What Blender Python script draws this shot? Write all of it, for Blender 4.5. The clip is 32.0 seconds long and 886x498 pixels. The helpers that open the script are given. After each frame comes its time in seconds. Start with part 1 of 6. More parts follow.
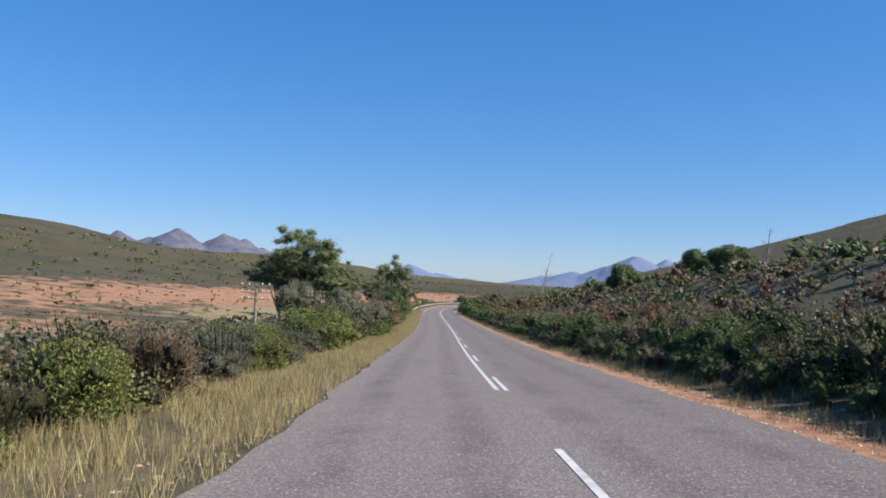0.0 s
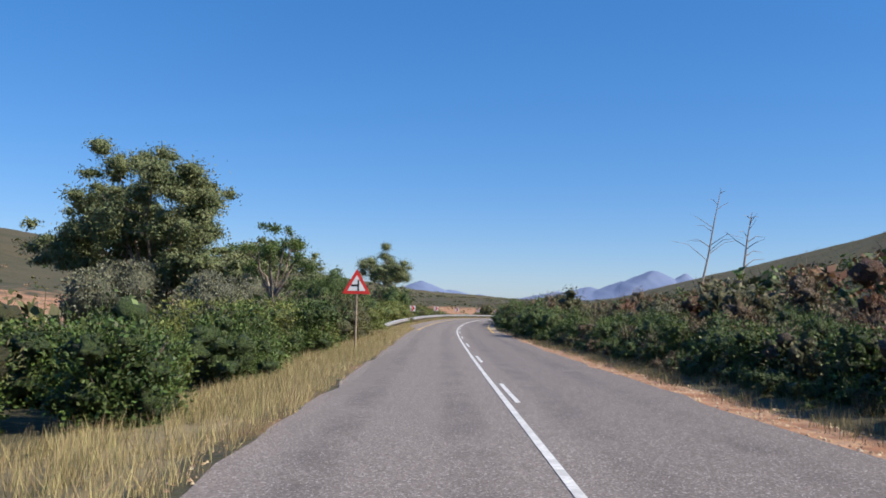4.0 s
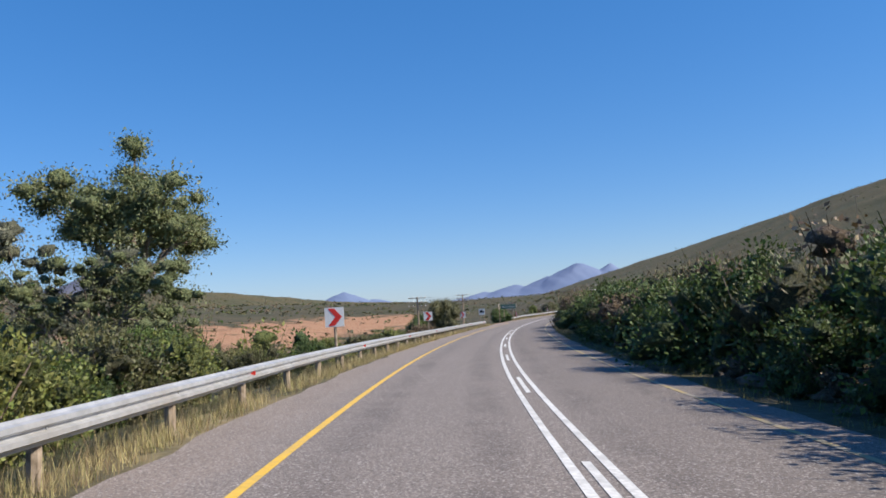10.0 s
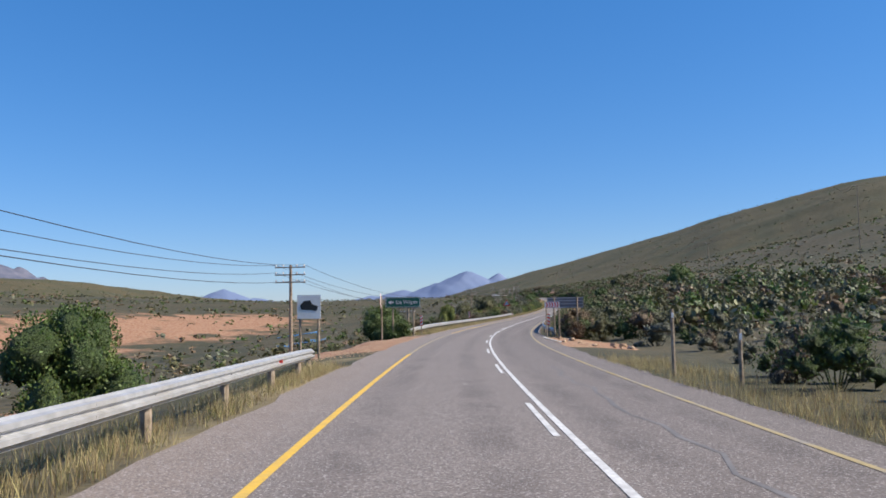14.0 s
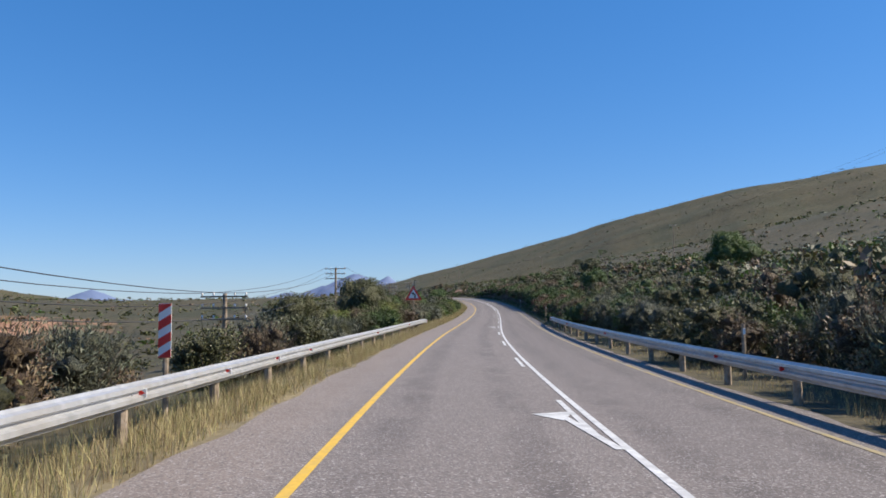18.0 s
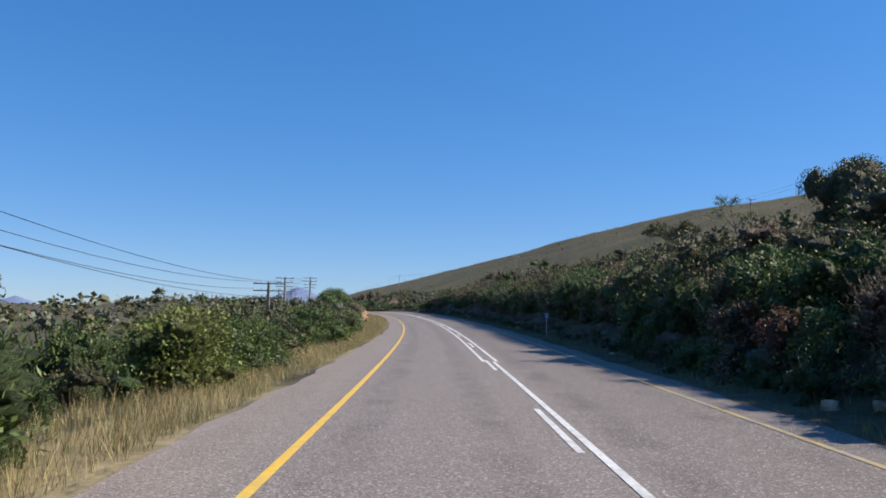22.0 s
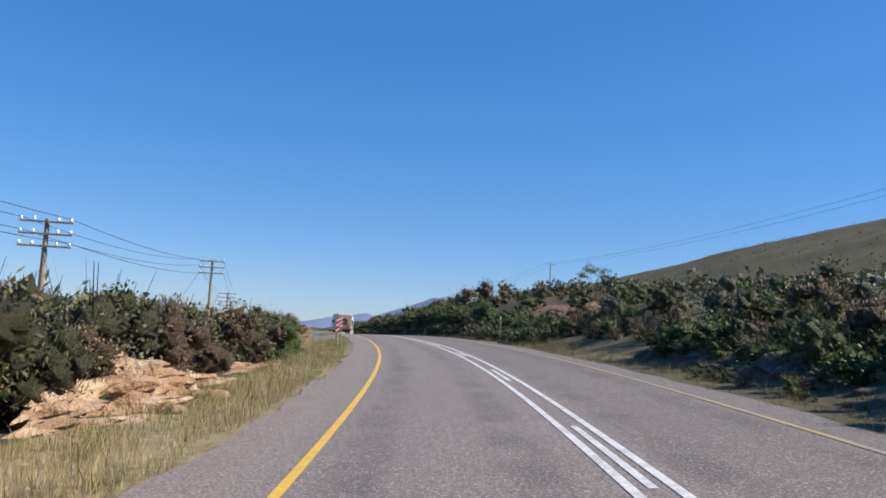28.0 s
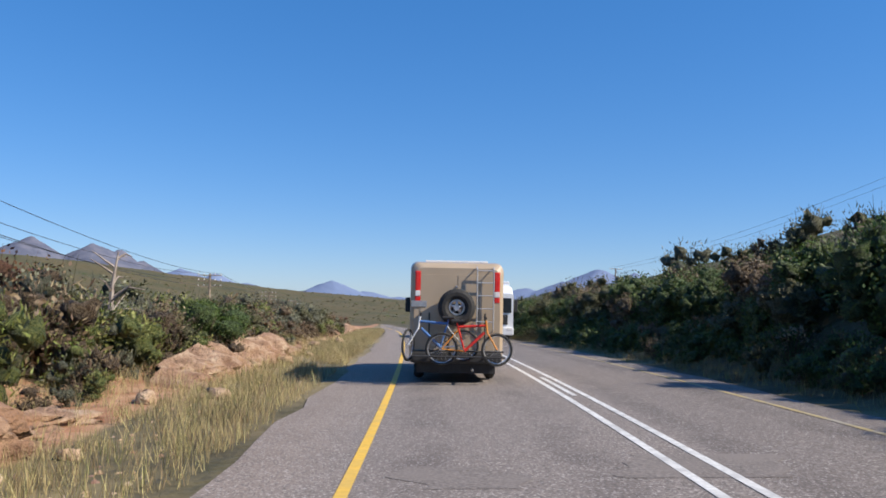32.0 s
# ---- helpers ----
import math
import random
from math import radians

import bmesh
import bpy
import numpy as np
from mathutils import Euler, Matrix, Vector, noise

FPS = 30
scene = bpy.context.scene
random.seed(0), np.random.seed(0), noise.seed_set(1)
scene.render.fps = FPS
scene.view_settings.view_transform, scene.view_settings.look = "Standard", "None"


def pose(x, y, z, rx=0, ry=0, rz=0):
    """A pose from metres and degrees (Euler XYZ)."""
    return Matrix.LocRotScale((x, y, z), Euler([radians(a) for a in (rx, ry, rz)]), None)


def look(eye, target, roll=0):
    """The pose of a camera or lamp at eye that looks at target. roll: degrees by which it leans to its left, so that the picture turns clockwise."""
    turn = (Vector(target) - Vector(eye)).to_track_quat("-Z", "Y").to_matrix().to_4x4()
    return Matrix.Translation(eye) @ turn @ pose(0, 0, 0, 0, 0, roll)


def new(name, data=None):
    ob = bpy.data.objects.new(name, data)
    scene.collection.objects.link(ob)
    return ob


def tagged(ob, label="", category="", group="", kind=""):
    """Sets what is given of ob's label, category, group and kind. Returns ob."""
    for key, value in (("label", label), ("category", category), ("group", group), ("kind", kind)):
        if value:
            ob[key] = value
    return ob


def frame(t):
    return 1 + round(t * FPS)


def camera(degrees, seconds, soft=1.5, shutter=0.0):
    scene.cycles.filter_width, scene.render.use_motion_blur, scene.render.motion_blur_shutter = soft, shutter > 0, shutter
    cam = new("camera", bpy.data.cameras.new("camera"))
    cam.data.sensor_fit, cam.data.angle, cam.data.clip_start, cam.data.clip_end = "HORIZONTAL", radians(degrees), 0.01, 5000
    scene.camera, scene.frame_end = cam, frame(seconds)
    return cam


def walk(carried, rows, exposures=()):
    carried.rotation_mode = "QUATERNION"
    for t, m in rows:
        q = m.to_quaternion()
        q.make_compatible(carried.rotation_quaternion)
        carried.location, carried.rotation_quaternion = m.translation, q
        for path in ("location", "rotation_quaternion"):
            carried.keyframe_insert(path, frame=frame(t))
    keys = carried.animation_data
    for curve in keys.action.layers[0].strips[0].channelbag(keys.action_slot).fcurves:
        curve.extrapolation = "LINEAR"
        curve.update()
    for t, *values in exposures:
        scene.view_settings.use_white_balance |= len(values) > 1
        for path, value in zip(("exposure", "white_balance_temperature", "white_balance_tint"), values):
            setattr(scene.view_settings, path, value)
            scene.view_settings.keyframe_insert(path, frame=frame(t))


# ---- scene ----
# ---------------------------------------------------------------- road line and camera
# tables are keyed by the second at which the drive passes; ROAD-BEGIN
KEY_T = [-6, 0, 2, 4, 5, 6, 7, 8, 9, 10, 11, 12, 13, 14.5, 16, 17, 18, 19, 20, 21, 22, 23, 24, 25, 26.5, 28, 29, 30, 31, 32, 33.5, 35, 38, 80]
KEY_YAW = [-1.2, -1.91, -1.96, -0.92, -0.67, -1.25, -2.68, -3.9, -5.0, -6.65, -8.42, -10.54, -12.78, -15.66, -17.79, -20.01, -22.69, -25.31, -26.59, -26.67, -26.45, -25.8, -24.46, -22.72, -20.0, -16.33, -13.12, -9.8, -6.75, -4.8, -2.3, -1.2, -0.3, -1.1]
GRADE_T = [-6, 0, 2.5, 5, 7, 9, 11, 13, 14.5, 16, 17, 18, 19, 20, 21.5, 23, 25, 27, 29, 31, 33, 36, 80]
GRADE = [-2.75, -2.84, -1.96, -0.94, -0.6, -0.61, -0.95, -0.94, -0.82, -0.53, -0.43, -0.33, -0.03, 0.38, 0.81, 1.24, 1.68, 1.65, 1.07, 0.5, -0.75, -1.7, -1.1]
BANK_T = [-6, 0, 4.5, 6.5, 8, 9, 11, 13, 15.5, 17.5, 19, 20, 22, 24, 28, 30.5, 32, 34, 80]
BANK = [-0.94, -1.55, -1.41, 0.74, 1.75, 2.41, 2.67, 1.1, 1.36, 1.79, 0.92, 0.13, 0.22, -2.18, -3.89, -3.39, -1.7, 0.3, 0.01]
OFF_T = [-6, 0, 1, 2, 3.5, 5, 6, 7, 8, 9, 10, 11, 12, 13, 14.5, 16, 17, 18, 19, 20, 21, 22, 23, 24, 25, 26.5, 28, 29, 30, 31, 32, 80]
OFF = [1.5, 1.64, 1.28, 1.31, 1.38, 1.37, 1.39, 1.09, 0.97, 1.19, 1.31, 1.39, 1.67, 1.76, 1.53, 1.14, 1.58, 2.05, 1.95, 1.62, 1.76, 1.79, 1.7, 1.71, 1.75, 1.85, 1.97, 2.34, 2.41, 2.48, 2.65, 2.19]
SPEED_T = [-6, 0, 1, 5, 8, 10, 13, 17, 20, 23, 25.5, 28, 31, 80]
SPEED = [27, 27, 26.6, 22.3, 21, 20.8, 22.5, 24.6, 25.2, 25.6, 24.6, 23, 22, 22]
EYE, TILT, LENS = 1.62, 4.79, 58.5
# small pitching of the car on its springs
NOD_T = [-6, 0, 2, 5, 6, 7, 8, 9, 10, 11, 12, 13, 14.5, 16, 17, 18, 19, 20, 21, 22, 23, 24, 25, 26.5, 28, 29, 30, 31, 31.6, 32.4, 33.4, 80]
NOD = [0.0, 0.37, 0.03, 0.29, 0.46, 0.06, -0.0, 0.34, 0.04, -0.12, 0.08, 0.14, 0.17, -0.21, -0.35, -0.13, -0.98, 0.09, -0.29, -0.17, 0.07, 0.23, -0.03, -0.0, 0.04, -0.05, 0.01, -0.22, -0.65, -0.75, 0.0, 0.0]
# and its leaning to the side, over the road's own bank
LEAN_T = [-6, 0, 3, 6, 8, 10, 12, 14, 16, 18, 20, 22, 24, 26, 28, 30, 32, 80]
LEAN = [0.05, -0.14, -0.23, 1.01, 1.78, 1.1, 0.3, -0.16, -0.8, -0.91, -0.8, -1.04, 0.25, 1.01, 0.74, 0.95, 0.53, -0.0]
# the lens points a little to the right of the way it drives
AIM = -0.06

DT = 0.02
grid_t = np.arange(-6, 80.001, DT)


def smooth(ts, vs, sigma=0.5):
    raw = np.interp(grid_t, ts, vs)
    k = np.arange(-int(3 * sigma / DT), int(3 * sigma / DT) + 1) * DT
    k = np.exp(-0.5 * (k / sigma) ** 2)
    pad = len(k) // 2
    return np.convolve(np.pad(raw, pad, mode="edge"), k / k.sum(), "valid")


yaw_g = np.radians(smooth(KEY_T, KEY_YAW))
grade_g = np.radians(smooth(GRADE_T, GRADE, 0.8))
bank_g = np.radians(smooth(BANK_T, BANK))
nod_g = np.radians(smooth(NOD_T, NOD, 0.25))
lean_g = np.radians(smooth(LEAN_T, LEAN, 0.4))
off_g = smooth(OFF_T, OFF, 0.4)
speed_g = smooth(SPEED_T, SPEED)
s_g = np.cumsum(speed_g) * DT
s_g -= np.interp(0, grid_t, s_g)
ex_g = np.cumsum(-np.sin(yaw_g) * np.cos(grade_g) * speed_g) * DT
ey_g = np.cumsum(np.cos(yaw_g) * np.cos(grade_g) * speed_g) * DT
ez_g = np.cumsum(np.sin(grade_g) * speed_g) * DT
for line in (ex_g, ey_g, ez_g):
    line -= np.interp(0, grid_t, line)
# the centre line lies to the right of the driven line
cx_g = ex_g + off_g * np.cos(yaw_g)
cy_g = ey_g + off_g * np.sin(yaw_g)
cz_g = ez_g - off_g * np.tan(bank_g)


def S(t):
    return np.interp(t, grid_t, s_g)


def along(s, table):
    return np.interp(s, s_g, table)


def camera_pose(t):
    yaw, pitch, bank = (float(np.interp(t, grid_t, g)) for g in (yaw_g + radians(AIM), grade_g + nod_g, bank_g + lean_g))
    at = Vector([float(np.interp(t, grid_t, g)) for g in (ex_g, ey_g, ez_g)])
    turn = Matrix.Rotation(yaw, 4, "Z") @ Matrix.Rotation(pitch + radians(90 + TILT), 4, "X") @ Matrix.Rotation(-bank, 4, "Z")
    return Matrix.Translation(at + Vector((0, 0, EYE))) @ turn
# ROAD-END


cam = camera(LENS, 32.0, soft=1.7)
walk(cam, [(k * 0.25, camera_pose(k * 0.25)) for k in range(129)])

# ---------------------------------------------------------------- sky, sun, exposure
SUN_BEARING, SUN_HEIGHT = 111.0, 39.0   # clockwise from +y, degrees
world = bpy.data.worlds.new("sky")
scene.world = world
world.use_nodes = True
wn = world.node_tree.nodes
sky = wn.new("ShaderNodeTexSky")
sky.sky_type, sky.sun_disc = "NISHITA", False
sky.sun_elevation, sky.sun_rotation = radians(SUN_HEIGHT), radians(SUN_BEARING)
sky.air_density, sky.dust_density, sky.ozone_density, sky.altitude = 1.0, 0.3, 2.6, 500
wn["Background"].inputs[1].default_value = 0.168
soft_sky = wn.new("ShaderNodeGamma")
soft_sky.inputs["Gamma"].default_value = 0.6
tint = wn.new("ShaderNodeMix")
tint.data_type, tint.blend_type = "RGBA", "MULTIPLY"
tint.inputs["Factor"].default_value = 1.0
tint.inputs["B"].default_value = (0.765, 0.893, 1.165, 1)
tone = wn.new("ShaderNodeHueSaturation")
tone.inputs["Saturation"].default_value = 1.36
world.node_tree.links.new(sky.outputs[0], soft_sky.inputs["Color"])
world.node_tree.links.new(soft_sky.outputs[0], tint.inputs["A"])
world.node_tree.links.new(tint.outputs["Result"], tone.inputs["Color"])
world.node_tree.links.new(tone.outputs[0], wn["Background"].inputs[0])
sun = new("sun", bpy.data.lights.new("sun", "SUN"))
sun.data.energy, sun.data.angle, sun.data.color = 4.85, radians(0.6), (1.0, 0.90, 0.76)
sun_way = Vector((math.sin(radians(SUN_BEARING)) * math.cos(radians(SUN_HEIGHT)), math.cos(radians(SUN_BEARING)) * math.cos(radians(SUN_HEIGHT)), math.sin(radians(SUN_HEIGHT))))
sun.matrix_world = look(sun_way * 300, (0, 0, 0))
scene.view_settings.exposure = 0.52

# ---------------------------------------------------------------- materials
def material(name, colours, scale=1.0, rough=0.8, bump=0.0, bump_scale=None, metal=0.0, blotch=None, per="none", spread=0.0, detail=6.0, distance=0.02):
    """A procedural surface: colours (two or three stops) mixed by fine noise, darkened or warmed in blotches at a larger size,
    varied from object to object or island to island, with fine relief."""
    mat = bpy.data.materials.new(name)
    mat.use_nodes = True
    nt = mat.node_tree
    n, link = nt.nodes, nt.links.new
    bsdf = n["Principled BSDF"]
    geo = n.new("ShaderNodeNewGeometry")
    tex = n.new("ShaderNodeTexNoise")
    tex.inputs["Scale"].default_value, tex.inputs["Detail"].default_value = scale, detail
    link(geo.outputs["Position"], tex.inputs["Vector"])
    ramp = n.new("ShaderNodeValToRGB")
    el = ramp.color_ramp.elements
    el[0].position, el[1].position = 0.3, 0.7
    el[0].color, el[1].color = (*colours[0], 1), (*colours[-1], 1)
    for k, c in enumerate(colours[1:-1]):
        e = el.new(0.3 + 0.4 * (k + 1) / (len(colours) - 1))
        e.color = (*c, 1)
    link(tex.outputs["Fac"], ramp.inputs["Fac"])
    out = ramp.outputs["Color"]
    if blotch:
        size, colour, amount = blotch
        big = n.new("ShaderNodeTexNoise")
        big.inputs["Scale"].default_value, big.inputs["Detail"].default_value = size, 3
        link(geo.outputs["Position"], big.inputs["Vector"])
        mask = n.new("ShaderNodeMapRange")
        mask.inputs[1].default_value, mask.inputs[2].default_value, mask.inputs[4].default_value = 0.45, 0.65, amount
        link(big.outputs["Fac"], mask.inputs[0])
        mix = n.new("ShaderNodeMix")
        mix.data_type = "RGBA"
        link(mask.outputs[0], mix.inputs["Factor"])
        link(out, mix.inputs["A"])
        mix.inputs["B"].default_value = (*colour, 1)
        out = mix.outputs["Result"]
    if per != "none":
        if per == "object":
            src = n.new("ShaderNodeObjectInfo").outputs["Random"]
        else:
            src = geo.outputs["Random Per Island"]
        hsv = n.new("ShaderNodeHueSaturation")
        span = n.new("ShaderNodeMapRange")
        span.inputs[3].default_value, span.inputs[4].default_value = 1 - spread, 1 + spread
        link(src, span.inputs[0])
        link(span.outputs[0], hsv.inputs["Value"])
        hue = n.new("ShaderNodeMapRange")
        hue.inputs[3].default_value, hue.inputs[4].default_value = 0.5 - spread * 0.06, 0.5 + spread * 0.06
        link(src, hue.inputs[0])
        link(hue.outputs[0], hsv.inputs["Hue"])
        link(out, hsv.inputs["Color"])
        out = hsv.outputs["Color"]
    link(out, bsdf.inputs["Base Color"])
    bsdf.inputs["Roughness"].default_value, bsdf.inputs["Metallic"].default_value = rough, metal
    if bump:
        bt = n.new("ShaderNodeTexNoise")
        bt.inputs["Scale"].default_value, bt.inputs["Detail"].default_value = bump_scale or scale * 3, 5
        link(geo.outputs["Position"], bt.inputs["Vector"])
        bp = n.new("ShaderNodeBump")
        bp.inputs["Strength"].default_value, bp.inputs["Distance"].default_value = bump, distance
        link(bt.outputs["Fac"], bp.inputs["Height"])
        link(bp.outputs[0], bsdf.inputs["Normal"])
    return mat


def leafy(name, colours, scale=0.6, spread=0.35, rough=0.6, through_light=0.25):
    """Leaves: noise colour, varied leaf by leaf, letting some light through."""
    mat = material(name, colours, scale, rough, per="island", spread=spread)
    nt = mat.node_tree
    bsdf, out = nt.nodes["Principled BSDF"], nt.nodes["Material Output"]
    trans = nt.nodes.new("ShaderNodeBsdfTranslucent")
    nt.links.new(bsdf.inputs["Base Color"].links[0].from_socket, trans.inputs["Color"])
    mix = nt.nodes.new("ShaderNodeMixShader")
    mix.inputs[0].default_value = through_light
    nt.links.new(bsdf.outputs[0], mix.inputs[1])
    nt.links.new(trans.outputs[0], mix.inputs[2])
    nt.links.new(mix.outputs[0], out.inputs["Surface"])
    return mat



def ground_material():
    """Veld: dry earth and low growth, with bare orange soil and stubble where the sheet's own maps put them."""
    mat = material("veld_ground", [(.034, .032, .013), (.092, .074, .036), (.036, .038, .015)], .5, .95, .7, 2.5, blotch=(.03, (.04, .044, .018), .8), distance=.2)
    nt = mat.node_tree
    n, link = nt.nodes, nt.links.new
    bsdf = n["Principled BSDF"]
    out = bsdf.inputs["Base Color"].links[0].from_socket
    geo = n.new("ShaderNodeNewGeometry")
    for name, a, b, size in (("soil", (.27, .12, .06), (.41, .25, .145), 1.3), ("field", (.22, .17, .085), (.31, .25, .13), .8)):
        att = n.new("ShaderNodeAttribute")
        att.attribute_name = name
        tex = n.new("ShaderNodeTexNoise")
        tex.inputs["Scale"].default_value, tex.inputs["Detail"].default_value = size, 6
        link(geo.outputs["Position"], tex.inputs["Vector"])
        ramp = n.new("ShaderNodeValToRGB")
        ramp.color_ramp.elements[0].color, ramp.color_ramp.elements[1].color = (*a, 1), (*b, 1)
        ramp.color_ramp.elements[0].position, ramp.color_ramp.elements[1].position = .35, .65
        link(tex.outputs["Fac"], ramp.inputs[0])
        patch = n.new("ShaderNodeTexNoise")
        patch.inputs["Scale"].default_value, patch.inputs["Detail"].default_value = .12, 5
        link(geo.outputs["Position"], patch.inputs["Vector"])
        sub = n.new("ShaderNodeMath")
        sub.operation = "ADD"
        link(att.outputs["Fac"], sub.inputs[0])
        link(patch.outputs["Fac"], sub.inputs[1])
        edge = n.new("ShaderNodeMapRange")
        edge.inputs[1].default_value, edge.inputs[2].default_value = .82, 1.0
        link(sub.outputs[0], edge.inputs[0])
        mix = n.new("ShaderNodeMix")
        mix.data_type = "RGBA"
        link(edge.outputs[0], mix.inputs["Factor"])
        link(out, mix.inputs["A"])
        link(ramp.outputs[0], mix.inputs["B"])
        out = mix.outputs["Result"]
    link(out, bsdf.inputs["Base Color"])
    return mat


asphalt_m = material("asphalt", [(.122, .101, .089), (.193, .162, .143), (.284, .244, .216)], 28, .88, .3, 45, blotch=(.22, (.188, .158, .14), .6), distance=.005)
 
def wear_asphalt(mat):
    """Pale stones in the tar, darker wheel tracks and a dusty brown shoulder, by the road's own measure across."""
    n, link = mat.node_tree.nodes, mat.node_tree.links.new
    bsdf = n["Principled BSDF"]
    out = bsdf.inputs["Base Color"].links[0].from_socket
    geo = n.new("ShaderNodeNewGeometry")
    across = n.new("ShaderNodeAttribute")
    across.attribute_name = "across"

    def calc(op, a, b, c=None):
        m = n.new("ShaderNodeMath")
        m.operation = op
        for k, v in enumerate((a, b, c)):
            if v is None:
                continue
            if isinstance(v, (int, float)):
                m.inputs[k].default_value = v
            else:
                link(v, m.inputs[k])
        return m.outputs[0]

    def noise(scale, detail=4):
        t = n.new("ShaderNodeTexNoise")
        t.inputs["Scale"].default_value, t.inputs["Detail"].default_value = scale, detail
        link(geo.outputs["Position"], t.inputs["Vector"])
        return t.outputs["Fac"]

    def blend(fac, a, colour, kind="MIX"):
        m = n.new("ShaderNodeMix")
        m.data_type, m.blend_type = "RGBA", kind
        link(fac, m.inputs["Factor"])
        link(a, m.inputs["A"])
        m.inputs["B"].default_value = (*colour, 1)
        return m.outputs["Result"]

    def span(v, a, b, lo=0.0, hi=1.0):
        m = n.new("ShaderNodeMapRange")
        link(v, m.inputs[0])
        for k, x in enumerate((a, b, lo, hi)):
            m.inputs[k + 1].default_value = x
        return m.outputs[0]

    wobble = calc("MULTIPLY_ADD", noise(.35), .5, across.outputs["Fac"])
    track = calc("COSINE", calc("MULTIPLY", calc("ADD", wobble, 2.5), 6.2832 / 1.75), 0)
    patchy = calc("MULTIPLY", span(track, .1, .9), span(noise(.8), .38, .62, .1, .75))
    out = blend(patchy, out, (.58, .57, .57), "MULTIPLY")
    out = blend(span(calc("ADD", calc("MULTIPLY", across.outputs["Fac"], -1), calc("MULTIPLY", noise(1.3), 1.2)), 3.9, 4.9, 0, .5), out, (.30, .235, .19))
    out = blend(span(calc("ADD", across.outputs["Fac"], calc("MULTIPLY", noise(.5), .8)), .6, 1.6, 0, .6), out, (.74, .73, .73), "MULTIPLY")
    stone = n.new("ShaderNodeTexVoronoi")
    stone.inputs["Scale"].default_value = 55
    link(geo.outputs["Position"], stone.inputs["Vector"])
    pick = n.new("ShaderNodeSeparateColor")
    link(stone.outputs["Color"], pick.inputs[0])
    out = blend(span(pick.outputs[0], .80, .95, 0, .6), out, (.52, .48, .45))
    out = blend(span(pick.outputs[1], .72, .9, 0, .65), out, (.07, .064, .06))
    link(out, bsdf.inputs["Base Color"])


wear_asphalt(asphalt_m)
asphalt_dark_m = material("asphalt_patch", [(.10, .086, .077), (.17, .146, .13), (.27, .235, .21)], 30, .88, .3, 60, blotch=(1.2, (.2, .172, .153), .8), distance=.004)
asphalt_seam_m = material("asphalt_seam", [(.124, .118, .115), (.165, .156, .154)], 25, .85, blotch=(1.5, (.206, .195, .19), .9))
white_line_m = material("white_road_paint", [(.52, .51, .48), (.78, .77, .74)], 14, .6, blotch=(3, (.38, .37, .35), .6))
yellow_line_m = material("yellow_road_paint", [(.66, .40, .04), (.80, .50, .06)], 14, .6, blotch=(3, (.48, .34, .12), .4))
faded_yellow_m = material("faded_yellow_paint", [(.34, .27, .13), (.43, .33, .15)], 9, .7, blotch=(1.4, (.27, .25, .22), .85))
pale_patch_m = material("pale_orange_patch", [(.46, .33, .2), (.58, .44, .28)], 6, .85, blotch=(2, (.33, .27, .21), .7))
ground_m = ground_material()
hill_m = material("hillside_veld", [(.043, .042, .013), (.110, .085, .034), (.054, .051, .019)], .16, .95, .7, 1.5, blotch=(.011, (.05, .056, .02), .7), distance=.6)
gravel_m = material("gravel", [(.241, .129, .077), (.387, .258, .163), (.473, .387, .292)], 9, .95, .8, 25, per="island", spread=.35, distance=.03)
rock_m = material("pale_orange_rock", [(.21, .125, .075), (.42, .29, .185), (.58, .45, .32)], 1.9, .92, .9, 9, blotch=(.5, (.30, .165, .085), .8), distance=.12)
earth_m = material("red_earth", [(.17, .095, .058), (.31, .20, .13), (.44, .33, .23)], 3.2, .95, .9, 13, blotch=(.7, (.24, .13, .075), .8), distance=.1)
# grey-brown rock, darkened beyond its own tone to paint in the bank's shade
shade_rock_m = material("shade_grey_rock", [(.06, .05, .039), (.12, .099, .077), (.189, .163, .133)], 1.6, .92, .8, 7, blotch=(.35, (.103, .065, .034), .7), distance=.12)
# far mountains: the blue of aerial haze is mixed into the base colours
hazy_rock_m = material("hazy_mountain_rock", [(.075, .085, .13), (.11, .12, .165), (.15, .15, .19)], .02, .95, .5, .05, distance=8)
haze_blue_m = material("haze_blue_mountain", [(.13, .18, .30), (.16, .21, .33)], .006, .95)

green_leaf_m = leafy("green_leaves", [(.037, .068, .016), (.083, .128, .026), (.130, .168, .037)], through_light=0.18)
lime_leaf_m = leafy("yellow_green_leaves", [(.102, .138, .026), (.186, .206, .046), (.240, .234, .065)])
olive_leaf_m = leafy("olive_leaves", [(.060, .065, .025), (.107, .107, .040), (.166, .152, .060)], through_light=0.1)
grey_leaf_m = leafy("grey_green_leaves", [(.091, .101, .065), (.156, .161, .101), (.226, .226, .146)], through_light=0.12)
brown_leaf_m = leafy("dry_brown_leaves", [(.120, .079, .043), (.194, .133, .074), (.253, .194, .120)], through_light=0.08)
rust_leaf_m = leafy("rust_red_leaves", [(.122, .047, .029), (.178, .084, .043), (.140, .105, .047)])
gum_leaf_m = leafy("gum_leaves", [(.079, .109, .044), (.157, .182, .074), (.253, .257, .115)], .4)


